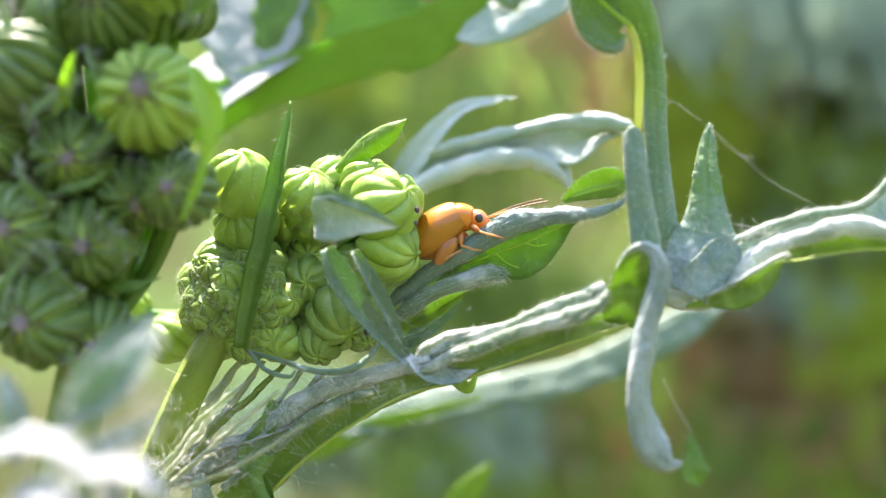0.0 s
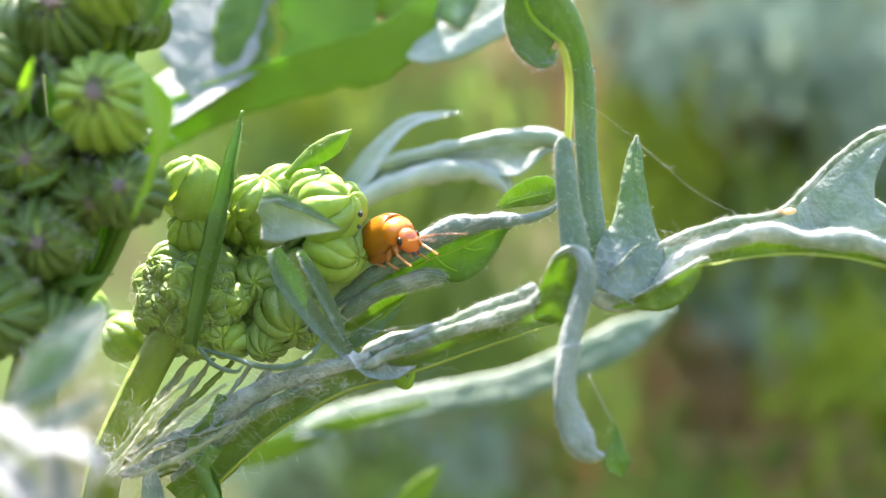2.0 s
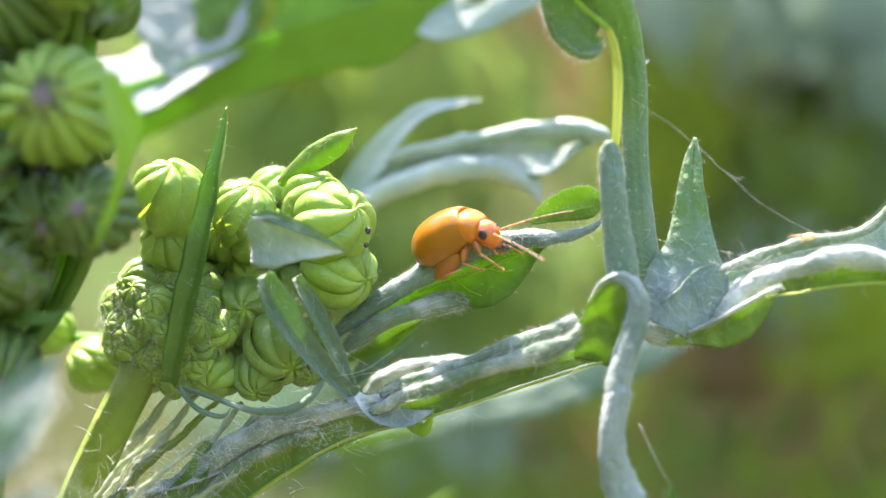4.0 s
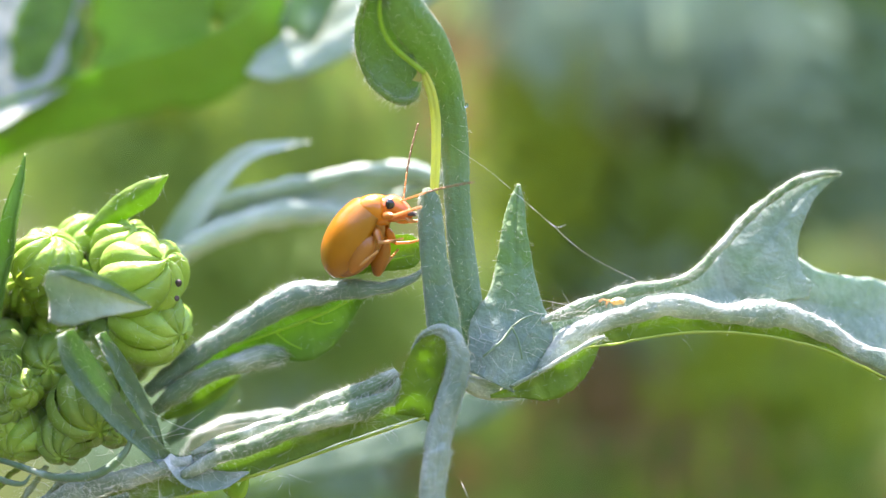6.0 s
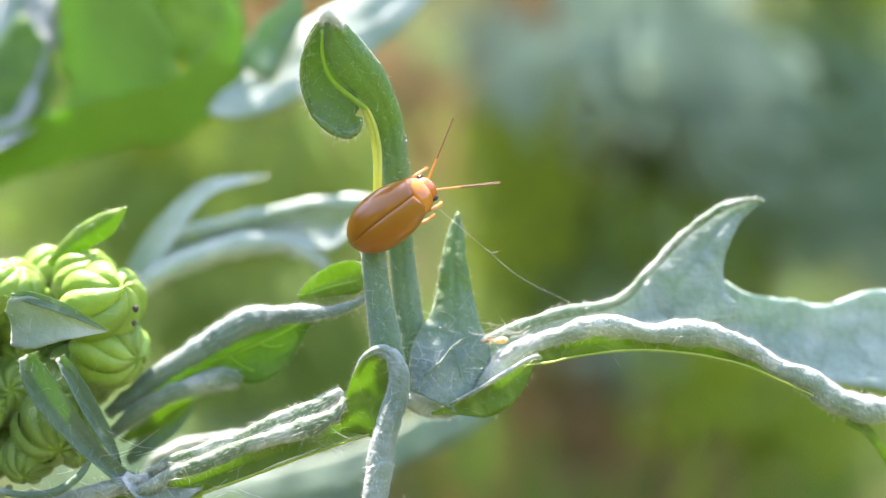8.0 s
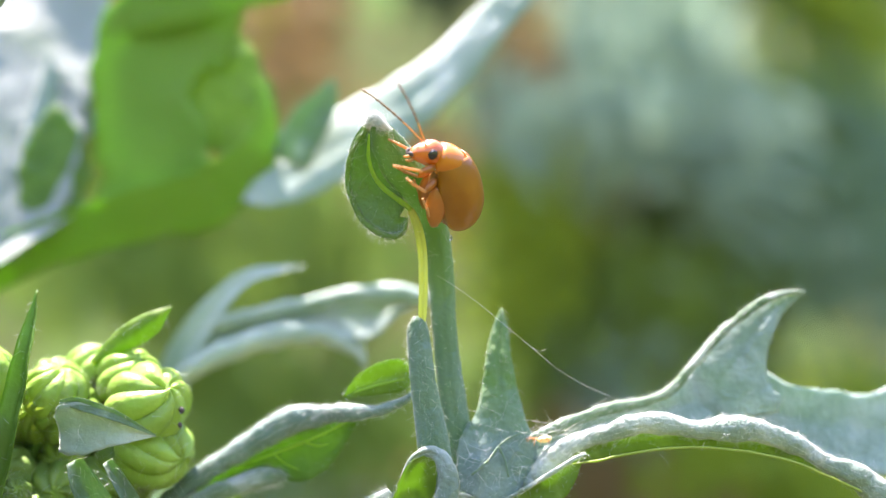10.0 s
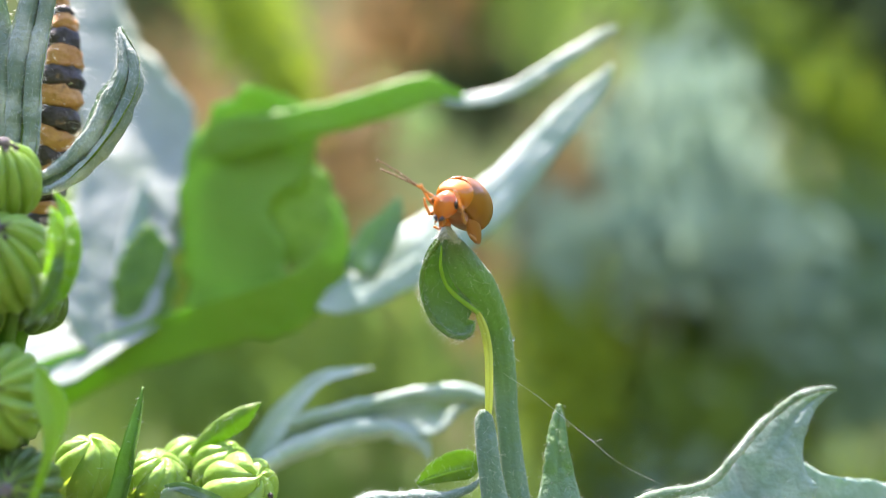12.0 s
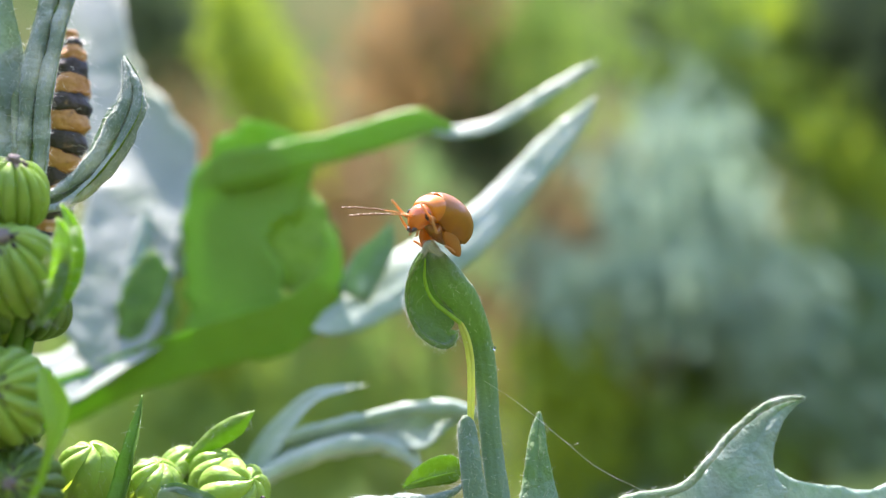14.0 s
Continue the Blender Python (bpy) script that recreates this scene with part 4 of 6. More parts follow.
    # the two upright bars and the curled top
    part("lobe", blade([((8.36, 38.00, -0.28), 0.37, 0.37, 0), ((8.47, 38.00, 0.72), 0.48, 0.50, 0), ((8.47, 38.00, 1.68), 0.50, 0.50, 0), ((8.26, 38.00, 2.78), 0.48, 0.48, 0), ((8.06, 38.00, 3.88), 0.44, 0.44, 0), ((7.89, 38.00, 4.97), 0.44, 0.44, 0), ((7.78, 38.00, 5.90), 0.46, 0.46, 0), ((7.64, 37.90, 6.83), 0.48, 0.48, 0), ((7.46, 37.80, 7.67), 0.51, 0.49, 0), ((7.23, 37.30, 8.31), 0.57, 0.54, 0),
                        ((6.88, 36.80, 8.89), 0.71, 0.65, 0), ((6.48, 36.40, 9.37), 0.70, 0.64, 0), ((6.06, 36.10, 9.98), 0.53, 0.47, 0), ((5.82, 35.90, 10.37), 0.26, 0.24, 0), ((5.71, 36.00, 10.65), 0.09, 0.09, 0)], -58, 0, .14, 110, 12, .05, origin=o, hairs=0.16), [BAR, UNDER], t, "tall upright lobe with a curled top")
    part("lobe", blade([((5.68, 36.10, 10.62), 0.10, 0.10, 0), ((5.33, 36.60, 9.87), 0.39, 0.30, 0), ((5.33, 37.00, 9.13), 0.70, 0.38, 0), ((5.64, 37.20, 8.52), 0.77, 0.64, 0), ((6.04, 37.20, 8.06), 0.67, 0.64, 0), ((6.42, 37.20, 7.72), 0.37, 0.37, 0), ((6.73, 37.30, 7.85), 0.06, 0.06, 0)], 22, 0, .13, 50, 12, .06, origin=o, hairs=0.12), [BAR, UNDER], t, "rolled-back tip of the upright lobe")
    roll("lobe_edge", [((5.66, 36.00, 10.55), 0.073), ((5.11, 36.50, 9.72), 0.075), ((4.94, 36.90, 9.09), 0.091), ((5.01, 37.00, 8.50), 0.091), ((5.36, 37.10, 7.85), 0.092), ((5.84, 37.10, 7.46), 0.092), ((6.31, 37.10, 7.33), 0.092), ((6.64, 37.10, 7.52), 0.061), ((6.73, 37.10, 7.92), 0.030)], BARTOP, t, o, "thick rim of the rolled tip", 0.9)
    roll("lobe_edge", [((5.52, 36.00, 10.33), 0.103), ((5.72, 35.85, 10.56), 0.161), ((5.96, 35.85, 10.40), 0.117), ((6.15, 35.90, 10.25), 0.044)], WOOLLY, t, o, "pale fuzzy tip", 1.5)
    part("vein", tube([((5.58, 36.00, 10.13), 0.029), ((5.57, 36.35, 9.50), 0.059), ((5.75, 36.55, 8.99), 0.060), ((6.04, 36.70, 8.67), 0.075), ((6.41, 36.85, 8.41), 0.076), ((6.81, 37.00, 8.14), 0.076)], 8, 24, o), BRIGHT, t, "light crease of the curled top")
    part("midrib", blade([((6.75, 36.90, 8.21), 0.05, 0.05, 0), ((6.87, 37.00, 7.99), 0.12, 0.12, 0), ((7.06, 37.10, 7.52), 0.15, 0.14, 0), ((7.20, 37.20, 6.85), 0.15, 0.14, 0), ((7.27, 37.20, 6.02), 0.14, 0.14, 0), ((7.29, 37.20, 5.25), 0.14, 0.12, 0), ((7.31, 37.20, 4.63), 0.09, 0.09, 0)], -40, 0, .12, 40, origin=o, hairs=0.08, wave=.03), [RIB, RIB], t, "bright yellow midrib edge")
    part("lobe", blade([((7.10, 37.20, 5.08), 0.13, 0.13, 0), ((7.15, 37.10, 4.90), 0.32, 0.32, 0), ((7.25, 37.00, 4.33), 0.41, 0.41, 0), ((7.35, 36.90, 3.73), 0.43, 0.43, 0), ((7.49, 36.90, 2.97), 0.45, 0.45, 0), ((7.66, 36.90, 2.22), 0.52, 0.50, 0), ((7.83, 36.90, 1.46), 0.56, 0.54, 0), ((7.96, 37.00, 0.83), 0.54, 0.50, 0), ((8.07, 37.10, 0.05), 0.40, 0.40, 0)], -58, 0, .13, 60, origin=o, hairs=0.22), [BAR, UNDER], t, "small blunt lobe")
    # the far half with its horn, the near half rolled over
    part("blade_half", blade([((10.82, 38.35, 1.33), 0.22, 0.29, 20), ((12.21, 38.55, 1.94), 0.42, 0.35, 20), ((13.32, 38.75, 2.34), 0.45, 0.42, 20), ((14.47, 39.05, 2.57), 0.52, 0.45, 20), ((15.63, 39.35, 2.84), 0.90, 0.73, 20), ((17.15, 39.65, 2.90), 1.23, 0.98, 20), ((18.56, 39.95, 2.58), 0.96, 0.99, 20), ((19.80, 40.25, 2.32), 1.16, 1.00, 20), ((21.42, 40.55, 2.17), 1.20, 1.34, 20), ((23.07, 40.85, 2.35), 1.56, 1.68, 20), ((25.36, 41.35, 2.25), 1.34, 1.34, 20), ((27.48, 41.75, 2.19), 0.14, 0.14, 20)],
                             10, 0, .14, 90, 12, .05, origin=o, hairs=0.07), [GLAUCOUS, UNDER], t, "grey-green blade half facing outwards")
    part("lobe", blade([((16.67, 39.20, 2.50), 1.94, 1.46, 10), ((16.58, 39.25, 3.06), 1.70, 1.59, 10), ((16.60, 39.30, 3.63), 1.33, 1.33, 10), ((16.76, 39.40, 4.21), 1.07, 1.07, 10), ((17.05, 39.50, 4.80), 0.85, 0.78, 10), ((17.46, 39.60, 5.37), 0.57, 0.54, 10), ((17.98, 39.80, 5.89), 0.31, 0.31, 10), ((18.49, 39.95, 6.23), 0.13, 0.16, 10), ((18.92, 40.00, 6.40), 0.03, 0.03, 10)], -14, 0, .14, 60, 14, .04, origin=o, hairs=0.10), [GLAUCOUS, UNDER], t, "horn-shaped lobe")
    roll("rolled_edge", [((10.52, 37.90, 1.62), 0.094), ((11.21, 38.00, 1.93), 0.173), ((12.13, 38.10, 2.34), 0.189), ((13.07, 38.30, 2.68), 0.174), ((14.04, 38.60, 2.89), 0.159), ((14.85, 38.90, 3.29), 0.145), ((15.44, 39.00, 4.01), 0.129), ((16.11, 39.15, 4.82), 0.129), ((16.80, 39.30, 5.53), 0.129), ((17.52, 39.50, 6.06), 0.113), ((18.21, 39.75, 6.32), 0.082), ((18.83, 39.95, 6.41), 0.049)], ROLLED, t, o, "pale woolly far edge", 0.8)
    roll("rolled_edge", [((8.51, 37.65, -0.11), 0.157), ((8.96, 37.80, -0.33), 0.268), ((9.59, 37.85, -0.33), 0.300), ((10.19, 37.90, 0.02), 0.316), ((10.85, 37.90, 0.59), 0.346), ((11.42, 37.85, 1.22), 0.345), ((11.99, 37.75, 1.68), 0.312), ((12.72, 37.60, 1.99), 0.264), ((13.45, 37.45, 2.29), 0.278), ((14.20, 37.45, 2.39), 0.277), ((15.15, 37.55, 2.33), 0.278), ((16.08, 37.65, 2.37), 0.356), ((16.85, 37.65, 2.41), 0.340), ((17.66, 37.75, 2.25), 0.279), ((18.51, 37.95, 1.92), 0.265), ((19.16, 38.05, 1.60), 0.281), ((20.26, 38.15, 1.16), 0.330), ((21.04, 38.25, 0.69), 0.430), ((21.91, 38.35, 0.49), 0.398), ((22.76, 38.45, 0.51), 0.332), ((24.49, 38.75, 0.79), 0.301), ((25.87, 38.95, 1.07), 0.084)],
         WOOLLY, t, o, "white woolly near edge rolled over", 1.0)
    part("blade_half", blade([((11.50, 37.65, 0.97), 0.06, 0.06, 0), ((12.02, 37.65, 1.26), 0.22, 0.19, 0), ((12.77, 37.65, 1.56), 0.31, 0.28, 0), ((13.67, 37.65, 1.81), 0.34, 0.28, 0), ((14.91, 37.75, 2.00), 0.31, 0.28, 0), ((16.47, 37.85, 2.04), 0.34, 0.28, 0), ((17.91, 37.95, 1.83), 0.34, 0.28, 0), ((19.22, 38.15, 1.38), 0.25, 0.22, 0), ((20.37, 38.25, 0.86), 0.17, 0.17, 0), ((21.25, 38.35, 0.44), 0.05, 0.05, 0)], -18, 0, .1, 60, origin=o, hairs=.08), [UNDER, UNDER], t, "green underside strip")
    part("midrib", tube([((11.83, 37.20, 1.12), 0.018), ((12.58, 37.20, 1.28), 0.038), ((13.33, 37.20, 1.50), 0.038), ((14.84, 37.30, 1.78), 0.038), ((16.39, 37.40, 1.81), 0.038), ((17.95, 37.50, 1.61), 0.038), ((19.09, 37.70, 1.24), 0.039), ((20.26, 37.80, 0.79), 0.031)], 8, 40, o, rough=.02), LIME, t, "yellow-green lower edge")
    part("blade_half", blade([((21.40, 38.20, 0.10), 0.17, 0.13, 0), ((21.95, 38.30, -0.21), 0.23, 0.10, 0), ((22.52, 38.40, -0.77), 0.15, 0.08, 0), ((23.03, 38.50, -1.59), 0.03, 0.03, 0)], 10, 0, .1, 20, origin=o), [UNDER, UNDER], t, "thin green hanging strip")
    part("lobe", blade([((9.28, 37.47, -0.51), 0.05, 0.05, 0), ((9.96, 37.42, -0.29), 0.16, 0.19, 0), ((10.63, 37.37, 0.01), 0.31, 0.53, 0), ((11.14, 37.32, 0.35), 0.31, 0.57, 0), ((11.64, 37.27, 0.81), 0.25, 0.40, 0), ((12.01, 37.27, 1.22), 0.12, 0.14, 0), ((12.27, 37.27, 1.45), 0.02, 0.02, 0)], 8, 0, .09, 60, origin=o, hairs=0.12, wave=.10), [UNDER, UNDER], t, "pointed bright green side lobe")
    roll("lobe_edge", [((9.79, 37.27, -0.17), 0.046), ((10.52, 37.22, 0.31), 0.062), ((11.24, 37.17, 0.82), 0.062), ((11.89, 37.17, 1.29), 0.061), ((12.23, 37.22, 1.45), 0.046)], ROLLED, t, o, "pale upper rim of the green lobe", 0.8)
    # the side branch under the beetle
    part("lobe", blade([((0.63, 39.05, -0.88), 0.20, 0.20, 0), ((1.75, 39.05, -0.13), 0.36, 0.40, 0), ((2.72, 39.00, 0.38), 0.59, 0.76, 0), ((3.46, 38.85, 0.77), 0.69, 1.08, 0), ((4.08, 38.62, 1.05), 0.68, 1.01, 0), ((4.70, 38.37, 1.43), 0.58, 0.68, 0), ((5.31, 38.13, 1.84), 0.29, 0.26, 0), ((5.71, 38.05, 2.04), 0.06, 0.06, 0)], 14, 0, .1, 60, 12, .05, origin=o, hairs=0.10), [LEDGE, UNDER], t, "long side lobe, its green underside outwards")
    roll("lobe_edge", [((-0.70, 39.05, -1.56), 0.199), ((-0.01, 38.95, -0.89), 0.281), ((0.80, 38.85, -0.20), 0.296), ((1.52, 38.80, 0.34), 0.328), ((2.24, 38.75, 0.80), 0.359), ((2.95, 38.70, 1.35), 0.407), ((3.60, 38.54, 1.71), 0.421), ((4.26, 38.33, 1.92), 0.321), ((4.93, 38.07, 2.07), 0.223), ((5.34, 37.91, 2.12), 0.127)], BAR, t, o, "rolled grey upper edge", 0.9)
    roll("lobe_edge", [((3.43, 38.65, 1.51), 0.227), ((4.27, 38.33, 1.82), 0.305), ((4.93, 38.07, 2.04), 0.287), ((5.58, 37.85, 2.13), 0.221), ((6.13, 37.85, 2.21), 0.174), ((6.66, 37.95, 2.41), 0.142), ((7.00, 38.05, 2.65), 0.095), ((7.13, 38.15, 2.83), 0.032)], BAR, t, o, "dark green rim that cups the end lobe", 0.6)
    roll("lobe_edge", [((-0.60, 38.85, -2.20), 0.165), ((0.09, 38.75, -1.58), 0.247), ((0.81, 38.70, -0.99), 0.262), ((1.54, 38.65, -0.61), 0.278), ((2.25, 38.65, -0.29), 0.326), ((2.82, 38.65, -0.10), 0.342), ((3.19, 38.65, -0.08), 0.244), ((3.41, 38.66, -0.13), 0.081)], ROLLED, t, o, "rolled grey lower edge", 1.1)
    part("vein", tube([((1.86, 38.85, 0.09), 0.025), ((2.75, 38.80, 0.48), 0.041), ((3.57, 38.62, 0.87), 0.049), ((4.23, 38.36, 1.21), 0.048), ((4.88, 38.11, 1.59), 0.040), ((5.38, 37.95, 1.93), 0.024)], 6, 24, o), BRIGHT, t, "light green vein")
    for a in ([((3.90, 38.49, 1.04), 0.032), ((4.33, 38.35, 0.98), 0.026), ((4.66, 38.25, 1.06), 0.016)], [((2.99, 38.77, 0.57), 0.033), ((3.35, 38.74, 0.31), 0.024), ((3.79, 38.61, 0.17), 0.016)]):
        part("vein", tube(a, 6, 10, o), BRIGHT, t, "light green side vein")
    part("lobe", blade([((-0.35, 39.35, -2.40), 0.08, 0.08, 0), ((0.43, 39.35, -1.91), 0.28, 0.25, 0), ((1.19, 39.35, -1.38), 0.28, 0.27, 0), ((1.99, 39.35, -0.83), 0.03, 0.03, 0)], 10, 0, .09, 30, origin=o), [UNDER, UNDER], t, "thin green fold behind the lower edge")
    part("lobe", blade([((-0.18, 39.55, -3.12), 0.14, 0.14, 0), ((0.53, 39.55, -2.36), 0.34, 0.30, 0), ((1.26, 39.55, -1.73), 0.24, 0.24, 0), ((1.81, 39.55, -1.17), 0.03, 0.03, 0)], 10, 0, .09, 30, origin=o), [SPIKE, UNDER], t, "blue-grey fold behind the lower edge")
    part("lobe", blade([((5.09, 38.15, 2.51), 0.08, 0.08, 0), ((5.61, 38.15, 2.85), 0.37, 0.30, 0), ((6.20, 38.15, 3.13), 0.50, 0.47, 0), ((6.72, 38.20, 3.30), 0.45, 0.50, 0), ((7.08, 38.25, 3.39), 0.17, 0.23, 0)], 12, 0, .1, 40, origin=o, hairs=0.15, wave=.08), [UNDER, UNDER], t, "leafy green end lobe")
    part("vein", tube([((5.35, 38.05, 2.67), 0.025), ((6.09, 38.05, 2.94), 0.033), ((6.83, 38.10, 3.16), 0.017)], 6, 16, o), BRIGHT, t, "light green vein")
    grow(t, o, 0.09, 0.0035, (0.17, 0.0030))
    # cobwebby wool lying on the leaf
    strands = []
    for c, n, sx, sz in (((9.44, 37.40, 0.83), 34, 1.0, 0.5), ((1.71, 36.40, -2.81), 60, 1.5, 0.5), ((5.55, 36.60, -1.22), 30, 1.2, 0.3), ((12.31, 37.60, 1.94), 60, 1.6, 0.3), ((-4.26, 36.30, -6.00), 200, 1.5, 1.5), ((-0.76, 36.20, -3.94), 120, 1.2, 0.5)):
        for i in range(n):
            p = Vector(c) + Vector((random.gauss(0, sx), random.gauss(0, 0.15), random.gauss(0, sz) * 0.6))
            d = Vector((random.uniform(-1, 1), random.uniform(-.3, .3), random.uniform(-.6, .6))).normalized()
            strands.append((p, d, d))
    wool("cobweb_wool", t, o, strands, 0.5, 0.0045, 0.45, "white cobwebby wool")
    return t


# ---- ragwort: bud cluster close to the camera, with bracts ----
def near_cluster():
    o = (-7.73, 30.70, -11.25)
    t = thing("ragwort_bud_cluster", o, "dense cluster of ribbed ragwort buds, most with shade painted in, out of focus", "flower buds")
    crown = (-9.07, 33.70, -3.06)
    part("stem", tube([(o, 1.0), ((-8.59, 31.70, -7.46), 0.9), (crown, 0.7)], 14, 24, o, ribs=.06), STEM, t, "ribbed green stem")
    def sit(c, r, ax, dk=False):
        bud(t, o, c, r * 0.94, ax, dk, True, 15)
        end = Vector(c) - Vector(ax).normalized() * r * 0.8
        part("flower_stalk", tube([(crown, 0.30), ((Vector(crown) + end) / 2 + Vector((0, 1.0, -0.3)), 0.2), (end, 0.25)], 8, 10, o), DEEP, t)
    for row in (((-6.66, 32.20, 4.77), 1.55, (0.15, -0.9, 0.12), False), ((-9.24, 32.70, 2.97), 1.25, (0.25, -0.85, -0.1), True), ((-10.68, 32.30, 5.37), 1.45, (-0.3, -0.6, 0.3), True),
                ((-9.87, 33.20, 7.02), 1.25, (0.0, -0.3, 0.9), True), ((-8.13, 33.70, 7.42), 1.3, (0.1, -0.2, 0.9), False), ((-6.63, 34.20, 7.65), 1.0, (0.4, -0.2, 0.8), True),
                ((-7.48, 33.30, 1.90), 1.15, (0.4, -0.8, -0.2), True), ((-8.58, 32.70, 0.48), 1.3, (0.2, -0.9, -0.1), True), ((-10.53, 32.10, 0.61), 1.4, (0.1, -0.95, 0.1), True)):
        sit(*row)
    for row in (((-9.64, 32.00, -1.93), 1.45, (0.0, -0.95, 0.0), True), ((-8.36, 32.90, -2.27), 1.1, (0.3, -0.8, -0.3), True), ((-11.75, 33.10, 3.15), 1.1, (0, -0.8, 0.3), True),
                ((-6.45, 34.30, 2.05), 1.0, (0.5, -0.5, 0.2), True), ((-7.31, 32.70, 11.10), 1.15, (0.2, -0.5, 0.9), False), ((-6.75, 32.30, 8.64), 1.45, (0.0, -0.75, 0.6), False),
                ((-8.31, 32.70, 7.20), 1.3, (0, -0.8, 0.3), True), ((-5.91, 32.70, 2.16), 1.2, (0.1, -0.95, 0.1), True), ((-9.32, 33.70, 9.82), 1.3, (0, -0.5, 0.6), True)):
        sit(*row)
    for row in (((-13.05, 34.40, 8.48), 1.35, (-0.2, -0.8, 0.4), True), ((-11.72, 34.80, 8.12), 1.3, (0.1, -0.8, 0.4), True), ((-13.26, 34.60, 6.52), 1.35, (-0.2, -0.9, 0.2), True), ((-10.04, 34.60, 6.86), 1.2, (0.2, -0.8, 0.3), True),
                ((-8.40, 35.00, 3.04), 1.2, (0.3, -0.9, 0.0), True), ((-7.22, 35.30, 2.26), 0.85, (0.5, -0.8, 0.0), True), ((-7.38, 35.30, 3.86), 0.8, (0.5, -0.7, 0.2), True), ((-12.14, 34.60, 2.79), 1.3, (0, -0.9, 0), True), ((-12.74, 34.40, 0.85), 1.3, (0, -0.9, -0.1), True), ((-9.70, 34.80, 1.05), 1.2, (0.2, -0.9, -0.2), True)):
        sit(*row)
    part("bract_leaf", blade([((-5.41, 31.80, 1.28), 0.10, 0.10, 5), ((-4.85, 31.40, 2.27), 0.14, 0.14, 5), ((-4.51, 31.10, 3.21), 0.15, 0.17, 3), ((-4.34, 31.00, 3.86), 0.28, 0.33, 5), ((-4.41, 31.00, 4.55), 0.45, 0.60, 8), ((-4.77, 31.10, 5.17), 0.33, 0.40, 5), ((-5.20, 31.40, 5.74), 0.03, 0.03, 0)], 30, 12, .06, 40, origin=o, hairs=.05),
         [BRIGHT, BRIGHT], t, "bright translucent yellow-green bract on a narrow stalk")
    part("bract_leaf", blade([((-5.09, 31.70, 7.26), .3, .2, 20), ((-4.67, 31.30, 8.59), .45, .3, 20), ((-4.79, 31.30, 9.61), .4, .3, 20), ((-5.25, 31.50, 10.24), .04, .04, 20)], 40, 12, .08, origin=o, hairs=.1), [BRIGHT, BRIGHT], t, "bright green bract clasping a bud")
    part("bract_leaf", blade([((-9.51, 31.90, 4.09), .12, .12, 0), ((-8.89, 31.30, 4.74), .26, .26, 0), ((-8.65, 31.10, 5.46), .16, .16, 0), ((-8.54, 31.10, 5.91), .03, .03, 0)], 30, 8, .07, origin=o), [BRIGHT, BRIGHT], t)
    part("bract_leaf", blade([((-9.12, 31.50, 1.90), .12, .12, 60), ((-7.63, 30.90, 2.33), .2, .2, 60), ((-7.17, 31.10, 3.00), .03, .03, 60)], 30, 0, .07, origin=o), [DEEP, UNDER], t)
    part("bract_leaf", blade([((-8.57, 33.20, -0.85), .2, .2, 40), ((-7.34, 32.90, -0.89), .26, .2, 40), ((-6.54, 33.30, -0.51), .03, .03, 40)], 30, 0, .08, origin=o), [DEEP, UNDER], t)
    part("bract_leaf", blade([((-7.36, 28.70, -4.76), .3, .3, 20), ((-6.43, 28.30, -3.21), .5, .45, 20), ((-5.64, 28.50, -1.97), .5, .45, 20), ((-4.85, 28.90, -0.97), .1, .1, 20)], 30, 8, .1, origin=o, hairs=.1), [SPIKE, DEEP], t, "grey-green bract close to the lens")
    part("bract_leaf", blade([((-8.36, 28.20, -5.21), .3, .3, 0), ((-8.15, 28.00, -3.78), .45, .4, 0), ((-8.65, 28.10, -2.79), .1, .1, 0)], 30, 8, .1, origin=o, hairs=.1), [GLAUCOUS, UNDER], t)
    for c in ((-9.53, 31.40, 4.31), (-7.68, 31.60, 3.46), (-9.72, 31.30, 2.02), (-7.28, 31.80, 0.71), (-8.68, 31.20, -0.35), (-10.12, 31.00, -0.78), (-8.10, 31.90, 5.56), (-6.20, 32.60, 3.42), (-10.91, 31.80, 6.71), (-8.23, 31.60, -3.00)):
        p = Vector(c)
        d = Vector((random.uniform(-1, 1), 0, random.uniform(.2, 1))).normalized()
        part("bract_leaf", blade([(tuple(p - d * .9), .10, .10, 10), (tuple(p - d * .2 + Vector((0, -.25, 0))), .20, .22, 20), (tuple(p + d * .6 + Vector((.1, -.15, 0))), .14, .14, 30), (tuple(p + d * 1.2 + Vector((.25, .1, 0))), .02, .02, 30)], 35, 10, .08, origin=o, hairs=.2), [DEEP, UNDER], t, "small curled dark bract")
    part("bract_leaf", blade([((-5.64, 32.00, 7.05), 0.10, 0.10, 0), ((-4.74, 31.60, 7.92), 0.30, 0.30, 0), ((-4.48, 31.50, 9.10), 0.40, 0.33, 0), ((-4.84, 31.70, 10.12), 0.24, 0.20, 0), ((-5.34, 31.90, 10.72), 0.03, 0.03, 0)], 40, 10, .08, 30, origin=o, hairs=.15), [BRIGHT, BRIGHT], t, "bright green bract with a toothed edge")
    part("bract_leaf", blade([((-5.54, 31.40, 6.87), 0.07, 0.07, 0), ((-5.01, 31.20, 7.55), 0.20, 0.20, 0), ((-4.73, 31.20, 8.39), 0.23, 0.20, 0), ((-4.83, 31.40, 9.24), 0.03, 0.03, 0)], 40, 10, .08, 30, origin=o, hairs=.15), [DEEP, UNDER], t, "narrow green bract under the bud")
    def woolly_leaflet(m, *rows):
        part("woolly_leaflet", blade(list(rows), 40, 8, .14, 30, origin=o, wave=.3, hairs=.3), [m, m], t, "pale woolly leaflet close to the lens")
